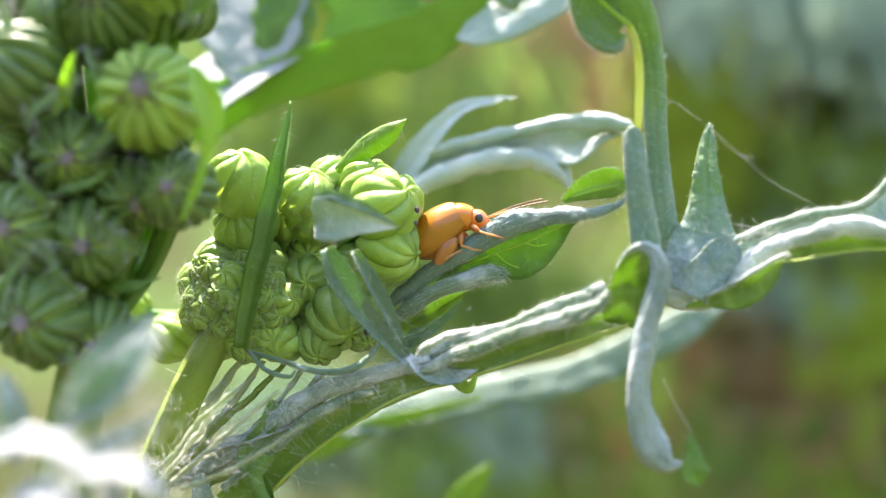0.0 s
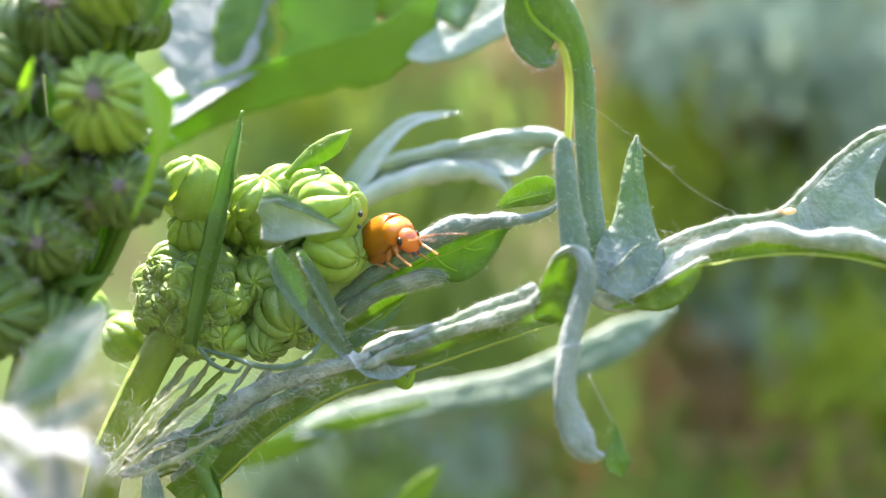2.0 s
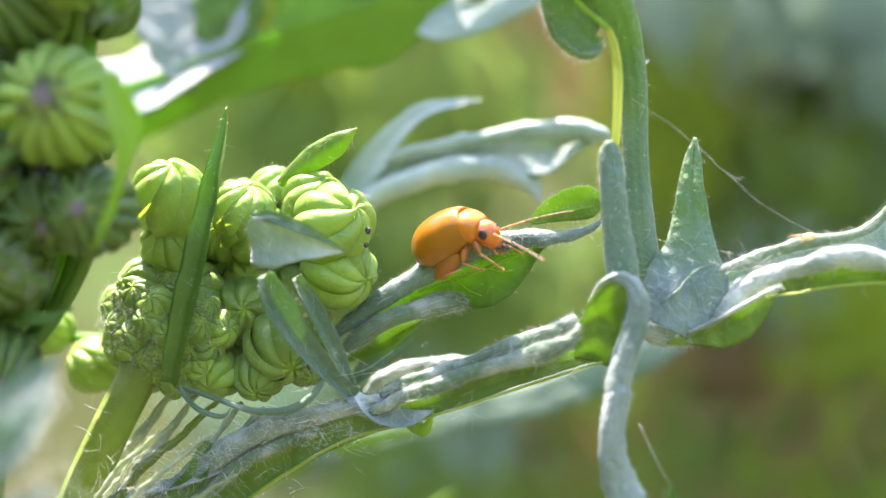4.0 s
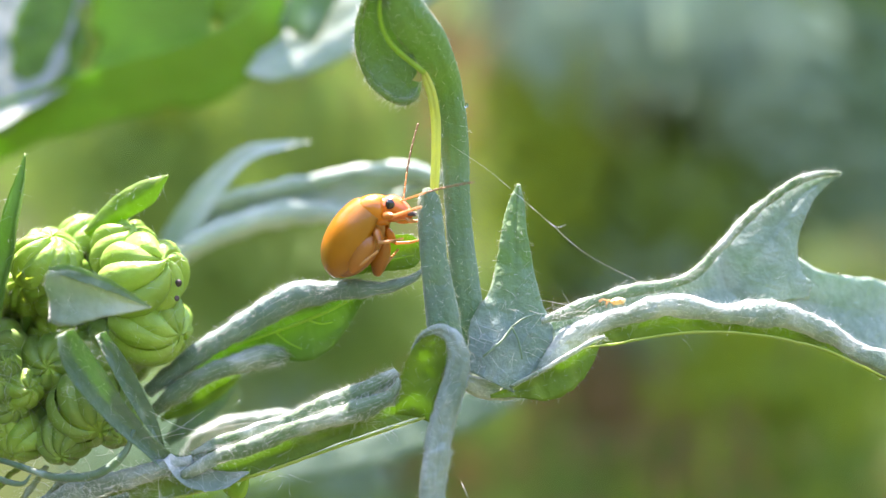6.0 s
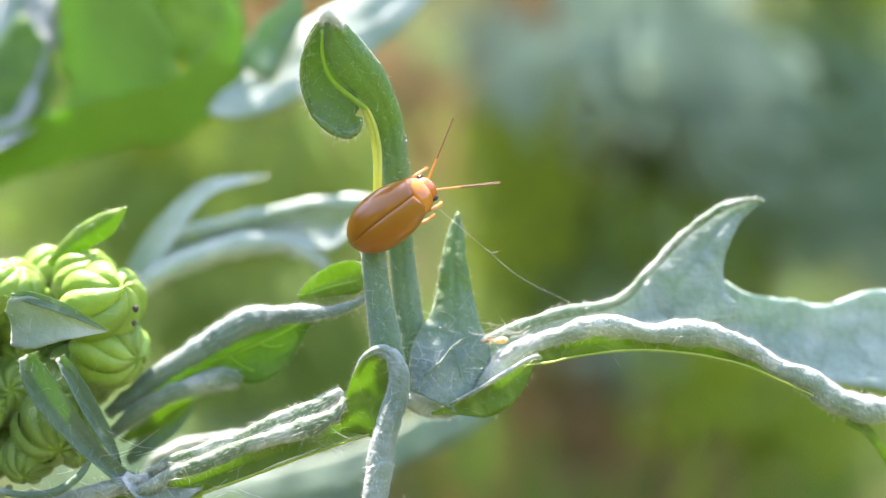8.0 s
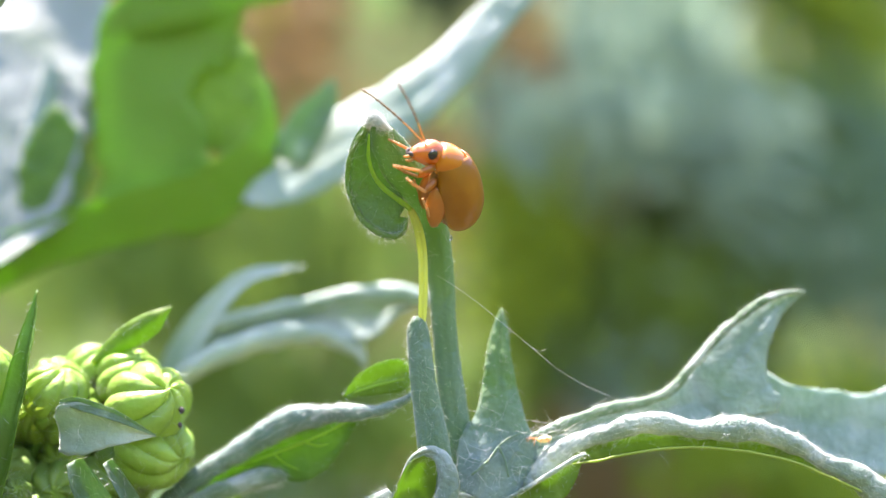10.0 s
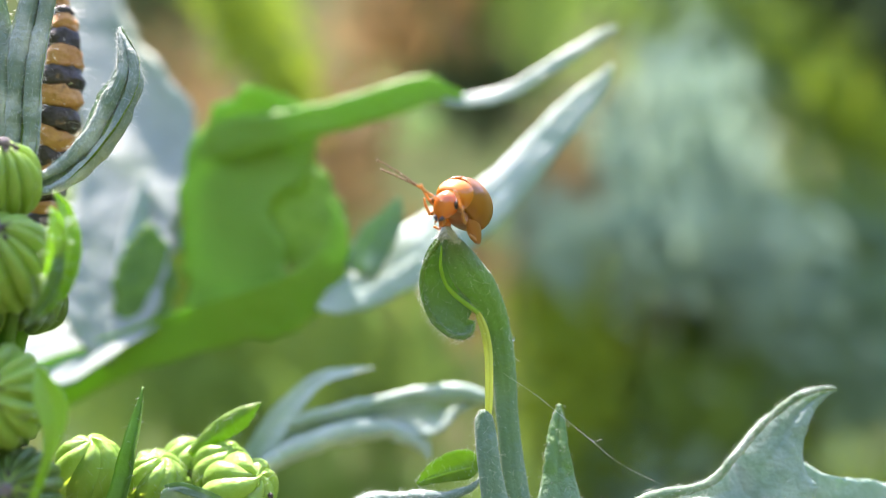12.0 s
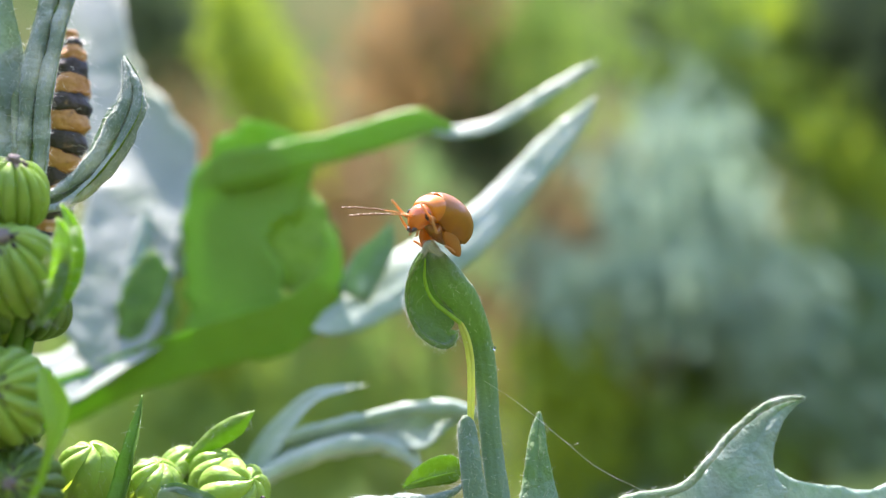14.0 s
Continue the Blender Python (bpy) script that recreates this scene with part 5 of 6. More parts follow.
    woolly_leaflet(LENSWOOL, ((-5.89, 25.70, -3.86), .2, .2, 60), ((-4.80, 25.40, -4.44), .42, .40, 70), ((-3.73, 25.30, -4.26), .42, .40, 70), ((-2.98, 25.50, -4.71), .1, .1, 60))
    woolly_leaflet(LENSWOOL, ((-6.59, 24.90, -5.28), .4, .4, 70), ((-5.61, 24.70, -4.90), .45, .45, 70), ((-4.85, 24.70, -5.33), .42, .42, 60), ((-4.34, 24.70, -6.46), .4, .4, 40))
    woolly_leaflet(LENSWOOL, ((-4.16, 25.00, -4.49), .2, .2, 60), ((-3.92, 24.90, -5.35), .36, .36, 50), ((-3.63, 24.90, -6.51), .36, .36, 40))
    woolly_leaflet(LENSWOOL, ((-7.70, 25.70, -4.39), .5, .5, 70), ((-6.29, 25.60, -3.95), .55, .5, 70), ((-5.01, 25.50, -4.24), .1, .1, 60))
    woolly_leaflet(SPIKE, ((-5.70, 26.30, -4.49), .2, .2, 40), ((-4.49, 26.10, -3.86), .40, .34, 45), ((-3.52, 26.30, -3.08), .05, .05, 40))
    woolly_leaflet(SPIKE, ((-6.37, 26.90, -3.64), .25, .25, 20), ((-5.02, 26.60, -2.74), .60, .50, 20), ((-4.23, 26.60, -1.86), .55, .45, 20), ((-3.94, 26.90, -0.91), .05, .05, 20))
    tufts = []
    for c, n, sx, sz in (((-5.21, 25.30, -4.30), 260, 1.2, .5), ((-5.17, 24.50, -5.53), 260, 1.4, .5), ((-3.96, 26.50, -3.07), 60, .25, .5), ((-3.62, 25.10, -4.52), 120, .6, .3)):
        for i in range(n):
            p = Vector(c) + Vector((random.gauss(0, sx), random.gauss(0, .3), random.gauss(0, sz)))
            d = Vector((random.gauss(0, 1), random.gauss(0, 1), random.gauss(0, 1))).normalized()
            tufts.append((p, d, d))
    wool("leaflet_wool", t, o, tufts[::2], 0.5, 0.008, 0.6, "tangled white wool on the leaflets")
    grow(t, o, 0.35, 0.009)
    return t


# ---- ragwort: leaves behind ----
def forked_leaf():
    o = (-1.92, 45.20, 1.78)
    t = thing("ragwort_leaf", o, "grey-green forked ragwort leaf, slightly out of focus", "leaf")
    G = [SOFT, UNDER]
    part("lobe", blade([((-2.37, 45.40, 1.24), 0.39, 0.47, 10), ((-1.87, 45.30, 2.37), 0.55, 0.59, 12), ((-1.12, 45.20, 3.65), 0.62, 0.62, 20), ((-0.38, 45.10, 4.79), 0.42, 0.54, 25), ((0.47, 45.00, 5.57), 0.34, 0.34, 35), ((1.51, 45.00, 5.95), 0.23, 0.21, 40), ((2.64, 45.00, 6.21), 0.02, 0.02, 40)], 22, 0, .16, 50, origin=o), G, t, "hooked upper lobe")
    part("blade_web", blade([((-2.14, 45.30, 1.76), 0.47, 0.51, 20), ((-1.18, 45.20, 2.95), 0.78, 0.81, 20), ((-0.23, 45.20, 3.55), 0.70, 0.73, 22), ((1.12, 45.20, 3.91), 0.50, 0.54, 24), ((2.65, 45.10, 4.28), 0.61, 0.53, 24), ((3.99, 45.00, 4.48), 0.72, 0.80, 22), ((4.94, 44.90, 4.56), 0.60, 0.87, 22), ((6.03, 44.80, 5.07), 0.37, 0.41, 24), ((7.14, 44.80, 5.21), 0.06, 0.06, 24)], 12, 0, .14, 60, origin=o), [SOFT, UNDER], t, "blue-grey hollow between the two arms")
    roll("arm", [((-0.60, 45.00, 3.80), 0.173), ((0.37, 44.90, 4.20), 0.248), ((1.52, 44.80, 4.50), 0.266), ((2.85, 44.70, 4.85), 0.283), ((4.34, 44.60, 5.24), 0.318), ((5.82, 44.60, 5.44), 0.335), ((6.85, 44.60, 5.36), 0.241), ((7.25, 44.60, 5.14), 0.056)], SOFT, t, o, "pale rounded upper arm", 0.3)
    roll("arm", [((-2.02, 44.90, 1.31), 0.194), ((-1.42, 44.70, 2.03), 0.327), ((-0.65, 44.60, 2.63), 0.382), ((0.49, 44.50, 3.21), 0.398), ((1.71, 44.50, 3.65), 0.415), ((2.84, 44.50, 3.89), 0.395), ((3.72, 44.60, 3.78), 0.301), ((4.46, 44.70, 3.39), 0.207), ((4.94, 44.80, 2.87), 0.057)], SOFT, t, o, "pale rounded lower arm", 0.3)
    part("lobe", blade([((3.66, 44.80, 3.92), 0.49, 0.57, 20), ((4.34, 44.80, 3.68), 0.49, 0.45, 20), ((4.75, 44.80, 3.23), 0.26, 0.23, 20), ((4.99, 44.80, 2.78), 0.04, 0.04, 20)], 10, 0, .12, 24, origin=o), G, t, "short pointed tip of the lower arm")
    grow(t, o, 0.12, 0.004, (0.12, 0.003))


def broad_leaf():
    o = (-14.97, 47.20, 3.45)
    t = thing("ragwort_leaf", o, "large blurred ragwort leaf, green beneath and whitish above", "leaf")
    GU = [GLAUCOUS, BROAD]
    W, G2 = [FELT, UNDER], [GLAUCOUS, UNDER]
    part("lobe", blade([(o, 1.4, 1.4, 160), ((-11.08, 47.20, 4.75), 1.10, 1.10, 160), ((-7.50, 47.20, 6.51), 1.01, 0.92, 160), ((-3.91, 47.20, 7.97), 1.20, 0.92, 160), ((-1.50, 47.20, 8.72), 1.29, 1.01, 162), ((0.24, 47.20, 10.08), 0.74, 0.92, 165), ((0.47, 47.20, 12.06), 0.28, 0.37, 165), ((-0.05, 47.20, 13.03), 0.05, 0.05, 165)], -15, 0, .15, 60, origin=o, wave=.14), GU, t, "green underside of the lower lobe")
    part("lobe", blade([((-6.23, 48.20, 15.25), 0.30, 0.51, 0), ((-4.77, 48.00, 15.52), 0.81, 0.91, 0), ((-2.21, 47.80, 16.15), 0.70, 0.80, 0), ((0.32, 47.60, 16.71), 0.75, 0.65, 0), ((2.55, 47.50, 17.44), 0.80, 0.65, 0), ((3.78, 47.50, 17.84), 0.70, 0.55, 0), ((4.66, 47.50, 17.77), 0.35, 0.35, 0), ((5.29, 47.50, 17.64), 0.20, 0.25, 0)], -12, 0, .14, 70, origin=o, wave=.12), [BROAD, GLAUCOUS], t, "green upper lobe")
    part("lobe", blade([((4.53, 47.55, 17.68), 0.20, 0.35, 22), ((5.67, 47.50, 17.55), 0.35, 0.35, 22), ((7.01, 47.50, 17.91), 0.37, 0.35, 22), ((8.45, 47.50, 18.78), 0.35, 0.32, 20), ((9.89, 47.50, 19.80), 0.35, 0.30, 18), ((10.97, 47.50, 20.56), 0.22, 0.22, 16), ((11.57, 47.50, 20.89), 0.05, 0.05, 15)], -14, 0, .12, 40, origin=o), [SOFT, UNDER], t, "pale tip of the upper lobe")
    part("lobe", blade([((-0.15, 46.90, 8.51), 0.10, 0.10, 24), ((0.74, 46.90, 8.96), 0.82, 0.82, 24), ((1.89, 47.00, 9.76), 1.40, 1.25, 24), ((3.51, 47.10, 10.89), 1.55, 1.35, 23), ((5.13, 47.20, 12.06), 1.31, 1.31, 22), ((6.76, 47.30, 13.46), 1.07, 1.05, 21), ((8.37, 47.40, 15.36), 0.88, 0.86, 20), ((9.76, 47.50, 17.13), 0.74, 0.69, 20), ((10.88, 47.60, 18.46), 0.42, 0.39, 20), ((11.49, 47.70, 19.36), 0.05, 0.05, 20)], -12, 0, .15, 60, origin=o, wave=.12), [SOFT, UNDER], t, "whitish upper face of the long lobe")
    part("lobe", blade([((1.52, 46.90, 9.97), 0.72, 0.72, 0), ((2.04, 46.90, 11.34), 0.73, 0.82, 0), ((2.66, 46.90, 12.34), 0.48, 0.58, 0), ((2.94, 46.90, 13.22), 0.07, 0.07, 0)], 10, 0, .12, 24, origin=o), [SPIKE, UNDER], t, "small blue-green tip")
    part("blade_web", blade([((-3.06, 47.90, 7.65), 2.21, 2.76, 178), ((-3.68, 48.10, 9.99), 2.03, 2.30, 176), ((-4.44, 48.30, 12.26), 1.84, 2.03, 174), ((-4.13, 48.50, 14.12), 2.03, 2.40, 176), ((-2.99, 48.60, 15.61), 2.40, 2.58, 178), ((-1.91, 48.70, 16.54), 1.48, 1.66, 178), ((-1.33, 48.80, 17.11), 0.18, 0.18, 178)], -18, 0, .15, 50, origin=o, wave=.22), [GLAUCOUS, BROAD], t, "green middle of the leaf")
    part("blade_web", blade([((-6.26, 48.90, 14.88), 1.03, 1.29, 0), ((-4.93, 48.80, 14.92), 1.79, 2.05, 0), ((-3.49, 48.60, 13.89), 2.41, 2.41, 0), ((-2.06, 48.40, 12.63), 2.39, 2.14, 0), ((-0.78, 48.20, 11.39), 1.74, 1.54, 0), ((0.53, 47.90, 9.67), 0.49, 0.49, 0)], -10, 0, .15, 40, origin=o, wave=.1), [UNDER, UNDER], t, "green web between the lobes")
    part("blade_web", blade([((-13.91, 46.90, 4.22), 1.84, 1.84, 42), ((-11.53, 46.90, 5.32), 2.02, 1.84, 42), ((-9.39, 46.90, 6.40), 1.84, 1.66, 42), ((-7.76, 47.00, 7.17), 1.10, 0.92, 44), ((-6.71, 47.10, 7.62), 0.46, 0.37, 44), ((-6.26, 47.20, 7.80), 0.05, 0.05, 44)], 10, 0, .15, 30, origin=o, wave=.15), W, t, "whitish upper face")
    part("blade_web", blade([((-16.98, 57.00, 30.48), 1.55, 1.55, 0), ((-14.31, 54.20, 24.35), 1.93, 1.93, 0), ((-12.12, 52.40, 19.96), 1.96, 1.96, 0), ((-9.55, 50.80, 16.39), 2.58, 2.58, 0), ((-9.23, 49.40, 13.28), 2.59, 2.39, 0), ((-9.01, 48.20, 10.50), 2.31, 2.52, 0), ((-8.77, 47.20, 7.91), 2.06, 2.20, 0), ((-8.63, 46.40, 5.68), 0.24, 0.24, 0)], 14, 0, .15, 70, origin=o, wave=.13), W, t, "whitish upper face")
    part("lobe", blade([((-6.47, 48.30, 10.70), 0.46, 0.46, 0), ((-7.48, 48.70, 12.05), 0.51, 0.46, 0), ((-8.58, 49.30, 13.55), 0.06, 0.06, 0)], 10, 0, .12, 20, origin=o), W, t)
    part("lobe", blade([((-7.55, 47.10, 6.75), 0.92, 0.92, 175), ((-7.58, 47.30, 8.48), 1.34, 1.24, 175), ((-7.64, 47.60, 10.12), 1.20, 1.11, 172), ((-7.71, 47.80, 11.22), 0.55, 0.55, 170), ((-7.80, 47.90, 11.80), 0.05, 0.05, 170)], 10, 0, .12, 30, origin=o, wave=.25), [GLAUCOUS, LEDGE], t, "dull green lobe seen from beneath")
    part("lobe", blade([((-8.36, 47.50, 7.71), 0.55, 0.55, 175), ((-8.64, 48.10, 10.27), 0.46, 0.46, 175), ((-8.46, 48.70, 12.41), 0.46, 0.46, 172), ((-8.56, 49.10, 13.91), 0.05, 0.05, 170)], 10, 0, .12, 30, origin=o, wave=.25), [GLAUCOUS, GLAUCOUS], t, "blue-grey narrow lobe")


def low_leaf():
    o = (-4.55, 49.50, -8.76)
    t = thing("ragwort_leaf", o, "long whitish ragwort lobe, blurred, below", "leaf")
    part("lobe", blade([(o, .05, .05, 30), ((-3.38, 49.80, -8.20), .7, .6, 26), ((-0.78, 50.50, -7.26), .8, .7, 28), ((2.09, 51.50, -6.50), .8, .7, 26), ((5.00, 52.50, -5.77), .8, .8, 24), ((7.69, 53.50, -4.56), .85, .85, 14), ((10.15, 54.50, -3.16), .85, .85, 14), ((12.39, 55.50, -1.63), .1, .1, 20)], -10, 0, .14, 60, origin=o, wave=.08), [SPIKE, UNDER], t)
    part("lobe", blade([((-7.71, 49.90, -9.96), .6, .6, 170), ((-5.64, 49.90, -9.48), .6, .6, 170), ((-2.64, 49.90, -8.14), .35, .4, 170), ((1.53, 49.90, -6.58), .12, .12, 170)], -15, 0, .12, 30, origin=o), [GLAUCOUS, UNDER], t)
    o2 = (0.16, 50.50, -13.35)
    t2 = thing("ragwort_leaf", o2, "small blurred dark green leaf tip", "leaf")
    part("lobe", blade([(o2, .8, .8, 170), ((1.26, 50.50, -10.91), .6, .6, 170), ((2.36, 50.50, -9.39), .04, .04, 170)], 10, 0, .12, 20, origin=o2), [GLAUCOUS, UNDER], t2)


def caterpillar_leaf():
    o = (-8.35, 37.00, 10.43)
    t = thing("ragwort_leaf", o, "grey-green ragwort leaf with narrow curved lobes", "leaf")
    G = [WOOLLY, UNDER]
    part("lobe", blade([((-8.11, 36.00, 11.25), 0.30, 0.30, 10), ((-6.77, 35.80, 11.66), 0.45, 0.45, 20), ((-5.61, 35.60, 12.65), 0.63, 0.60, 30), ((-4.92, 35.60, 14.07), 0.69, 0.69, 20), ((-4.72, 35.70, 15.30), 0.48, 0.48, 10), ((-5.26, 35.80, 16.73), 0.06, 0.06, 0)], 35, 22, .16, 50, origin=o, hairs=.3), G, t, "upturned curved lobe")
    part("lobe", blade([((-8.21, 35.80, 10.23), 0.44, 0.44, 0), ((-7.99, 35.60, 12.56), 0.62, 0.56, 0), ((-7.97, 35.40, 14.90), 0.78, 0.62, 0), ((-7.74, 35.40, 17.33), 0.62, 0.62, 0), ((-7.49, 35.60, 19.90), 0.62, 0.62, 0), ((-7.59, 35.80, 22.95), 0.12, 0.12, 0)], 30, 22, .16, 50, origin=o, hairs=.3), G, t, "long upright lobe")
    part("lobe", blade([((-8.57, 35.50, 14.50), 0.52, 0.52, 0), ((-9.45, 35.40, 17.28), 0.59, 0.59, 0), ((-10.26, 35.40, 19.74), 0.52, 0.52, 0), ((-10.61, 35.40, 21.84), 0.07, 0.07, 0)], 30, 10, .1, 40, origin=o, hairs=.3), G, t, "side lobe")
    part("lobe", blade([((-8.72, 35.70, 13.35), .9, .8, 0), ((-9.72, 35.70, 14.92), .8, .8, 0), ((-10.99, 35.70, 16.93), .3, .3, 0)], 20, 0, .1, 20, origin=o), G, t)
    part("lobe", blade([((-9.09, 35.50, 12.67), 0.57, 0.57, 0), ((-9.21, 35.45, 14.61), 0.69, 0.69, 0), ((-9.17, 35.40, 15.88), 0.58, 0.58, 0), ((-8.93, 35.40, 16.94), 0.10, 0.10, 0)], 20, 0, .12, 30, origin=o, hairs=.2), G, t, "web between two lobes")
    for dx in (-0.30, 0.30):
        roll("lobe_fold", [((-8.21 + dx, 35.60, 10.23), .16), ((-7.99 + dx, 35.35, 12.56), .26), ((-7.97 + dx, 35.12, 14.90), .30), ((-7.74 + dx, 35.12, 17.33), .28), ((-7.49 + dx, 35.32, 19.90), .28), ((-7.59 + dx / 3, 35.65, 22.95), .08)], WOOLLY, t, o, "pale woolly fold beside the midrib", 1.0)
        roll("lobe_fold", [((-8.11 - dx * .3, 35.80, 11.25 + dx * .5), .10), ((-6.77 - dx * .5, 35.52, 11.66 + dx * .8), .18), ((-5.61 - dx * .8, 35.30, 12.65 + dx * .6), .25), ((-4.92 - dx, 35.28, 14.07 + dx * .2), .28), ((-4.72 - dx * .7, 35.42, 15.30), .20), ((-5.26, 35.70, 16.60), .05)], WOOLLY, t, o, "pale woolly fold beside the midrib", 1.0)
    grow(t, o, 0.14, 0.004)


middle_cluster()
lobed_leaf()
near_cluster()
forked_leaf()
broad_leaf()
low_leaf()
caterpillar_leaf()


# ---- the caterpillar ----
def caterpillar():
    rows = [((-7.84, 37.40, 10.31), 0.50), ((-7.83, 37.30, 11.11), 0.62), ((-8.02, 37.20, 12.31), 0.70), ((-7.70, 37.10, 13.53), 0.74), ((-7.60, 37.10, 14.88), 0.72), ((-7.67, 37.20, 16.27), 0.58), ((-7.80, 37.30, 17.47), 0.36), ((-7.94, 37.40, 18.03), 0.2)]
    o = rows[0][0]
    t = thing("caterpillar", o, "orange caterpillar with black bands, clinging to a leaf", "caterpillar")
    s = spline([(*p, r) for p, r in rows], 15)
    for i in range(14):
        a, b = s[i], s[i + 1]
        mid = (a + b) / 2
        seg = [(tuple(a[:3]), a[3] * 0.97), (tuple(mid[:3]), mid[3] * 1.05), (tuple(b[:3]), b[3] * 0.97)]
        part("body_ring", tube(seg, 18, 8, o, rough=0.13), CAT_BLACK if i % 2 == 0 else CAT_ORANGE, t, "black band" if i % 2 == 0 else "orange band")
    spots = []
    for i in range(260):
        r = s[random.randrange(2, 14)]
        g = random.uniform(0, 6.28)
        d = Vector((math.cos(g), math.sin(g), random.uniform(-.3, .3))).normalized()
        spots.append((Vector(r[:3]) + d * r[3], d, d))
    wool("bristles", t, o, spots, 0.4, 0.006, 0.2, "sparse pale bristles")


caterpillar()


# ---- the beetle: +x forward along the wing cases, +z its back; the neck shield and head bend down ----
def shell(side):
    """One wing case: a quarter of an egg, open below, with a seam along the back."""
    bm = bmesh.new()
    n, k, grid = 26, 16, []
    for i in range(n + 1):
        q = i / n
        x = -1.22 + 2.30 * q
        env = (max(0.0, 1 - abs(min(x, 0) / 1.225) ** 2.3) ** 0.55) * (1 - 0.30 * max(0.0, x) ** 2.2)
        w, h = 0.77 * env + 0.01, 0.80 * env + 0.01
        ring = []
        for j in range(k + 1):
            a = radians(90 - 135 * j / k)
            p = Vector((x, side * (w * math.cos(a) + 0.006), h * math.sin(a) * (1.0 if a > 0 else 0.95)))
            p.z -= 0.025 * math.exp(-(j / 1.0) ** 2)
            if x > 0.9:
                p.x -= 0.10 * (1 - math.cos(a)) * (x - 0.9) / 0.18
            ring.append(bm.verts.new(p * MM))
        grid.append(ring)
    inner = [[bm.verts.new(Vector((v.co.x * 0.95, v.co.y * 0.90, v.co.z * 0.90))) for v in ring] for ring in grid]
    for i in range(n):
        for j in range(k):
            bm.faces.new((grid[i][j], grid[i + 1][j], grid[i + 1][j + 1], grid[i][j + 1]))
            bm.faces.new((inner[i][j], inner[i][j + 1], inner[i + 1][j + 1], inner[i + 1][j]))
        for j in (0, k):
            bm.faces.new((grid[i][j], inner[i][j], inner[i + 1][j], grid[i + 1][j]))
    for i in (0, n):
        for j in range(k):
            bm.faces.new((grid[i][j], grid[i][j + 1], inner[i][j + 1], inner[i][j]))
    return bm


NECK, BEND = Vector((0.70, 0.0, 0.08)), radians(45)


def on_neck(along, up, out=0.0):
    """A place in front of the wing cases, on the axis of the neck shield and head, which bends down."""
    return NECK + Vector((math.cos(BEND) * along + math.sin(BEND) * up, out, -math.sin(BEND) * along + math.cos(BEND) * up))


def loft(rows, sides=28, n=26, square=2.3):
    """A closed body on the neck's axis through rows of (along, top, bottom, half width)."""
    s = spline(rows, n)
    bm, rings = bmesh.new(), []
    for a, top, low, w in s:
        mid, half = (top + low) / 2, max((top - low) / 2, 0.01)
        ring = []
        for k in range(sides):
            g = 2 * math.pi * k / sides
            c, d = math.cos(g), math.sin(g)
            y, z = math.copysign(abs(c) ** (2 / square), c) * max(w, 0.01), math.copysign(abs(d) ** (2 / square), d) * half
            ring.append(bm.verts.new(on_neck(a, mid + z, y) * MM))
        rings.append(ring)
    for q, w in zip(rings, rings[1:]):
        for k in range(sides):
            bm.faces.new((q[k], q[(k + 1) % sides], w[(k + 1) % sides], w[k]))
    bm.faces.new(rings[0])
    bm.faces.new(rings[-1])
    return bm


def beetle():
    t = tagged(BEETLE, "small shiny orange leaf beetle walking on a leaf", "beetle")
    t.empty_display_size = 0.001
    t.scale = (1.02, 1.02, 1.02)
    part("abdomen", ball((1.02, 0.66, 0.58), (-0.06, 0, -0.14), 24, 14), BELLY, t, "brown amber abdomen")
    for s in (1, -1):
        part("wing_case", shell(s), AMBER, t, "shiny amber wing case")
    part("pronotum", loft([(-0.10, 0.34, -0.26, 0.34), (-0.04, 0.47, -0.34, 0.50), (0.06, 0.53, -0.38, 0.57), (0.28, 0.54, -0.38, 0.58), (0.48, 0.50, -0.35, 0.53), (0.60, 0.44, -0.31, 0.46), (0.66, 0.34, -0.24, 0.36)]), ORANGE, t, "orange neck shield")
    h = part("head", loft([(0.50, 0.22, -0.20, 0.24), (0.58, 0.38, -0.29, 0.37), (0.72, 0.42, -0.32, 0.39), (0.90, 0.40, -0.33, 0.385), (1.06, 0.28, -0.34, 0.33), (1.19, 0.11, -0.33, 0.24), (1.28, -0.04, -0.30, 0.16), (1.31, -0.13, -0.24, 0.06)], square=2.0), RUSSET, t, "orange-red head")
    for s in (1, -1):
        eye = ball((0.135, 0.075, 0.150), (0, 0, 0), 18, 12)
        bmesh.ops.transform(eye, matrix=Matrix.Translation(on_neck(0.86, 0.12, s * 0.365) * MM) @ pose(0, 0, 0, 0, 45, 0), verts=eye.verts)
        part("eye", eye, BLACK, h, "glossy black eye")
        part("jaw", tube([(on_neck(1.22, -.20, s * .12), .075), (on_neck(1.33, -.22, s * .10), .065), (on_neck(1.37, -.29, s * .02), .02)], 8, 8), TIP, h, "dark jaw")
        part("palp", tube([(on_neck(1.15, -.30, s * .12), .035), (on_neck(1.24, -.40, s * .14), .04), (on_neck(1.33, -.43, s * .12), .015)], 7, 8), PALE_LEG, h, "pale mouth feeler")
    feelers = []
    for s in (1, -1):
        f = new("antenna", mesh_of("antenna", feeler(), [DUSKY, PALE_LEG]))
        f.parent = t
        f.location = on_neck(1.04, 0.16, s * 0.15) * MM
        tagged(f, "thin beaded antenna")
        feelers.append(f)
    legs = []
    for name, x, rf in (("fore", 1.02, .115), ("mid", 0.66, .115), ("hind", 0.42, .30)):
        for s in (1, -1):
            legs.append((name, s, leg(t, name, x, s, rf)))
    return t, feelers, legs


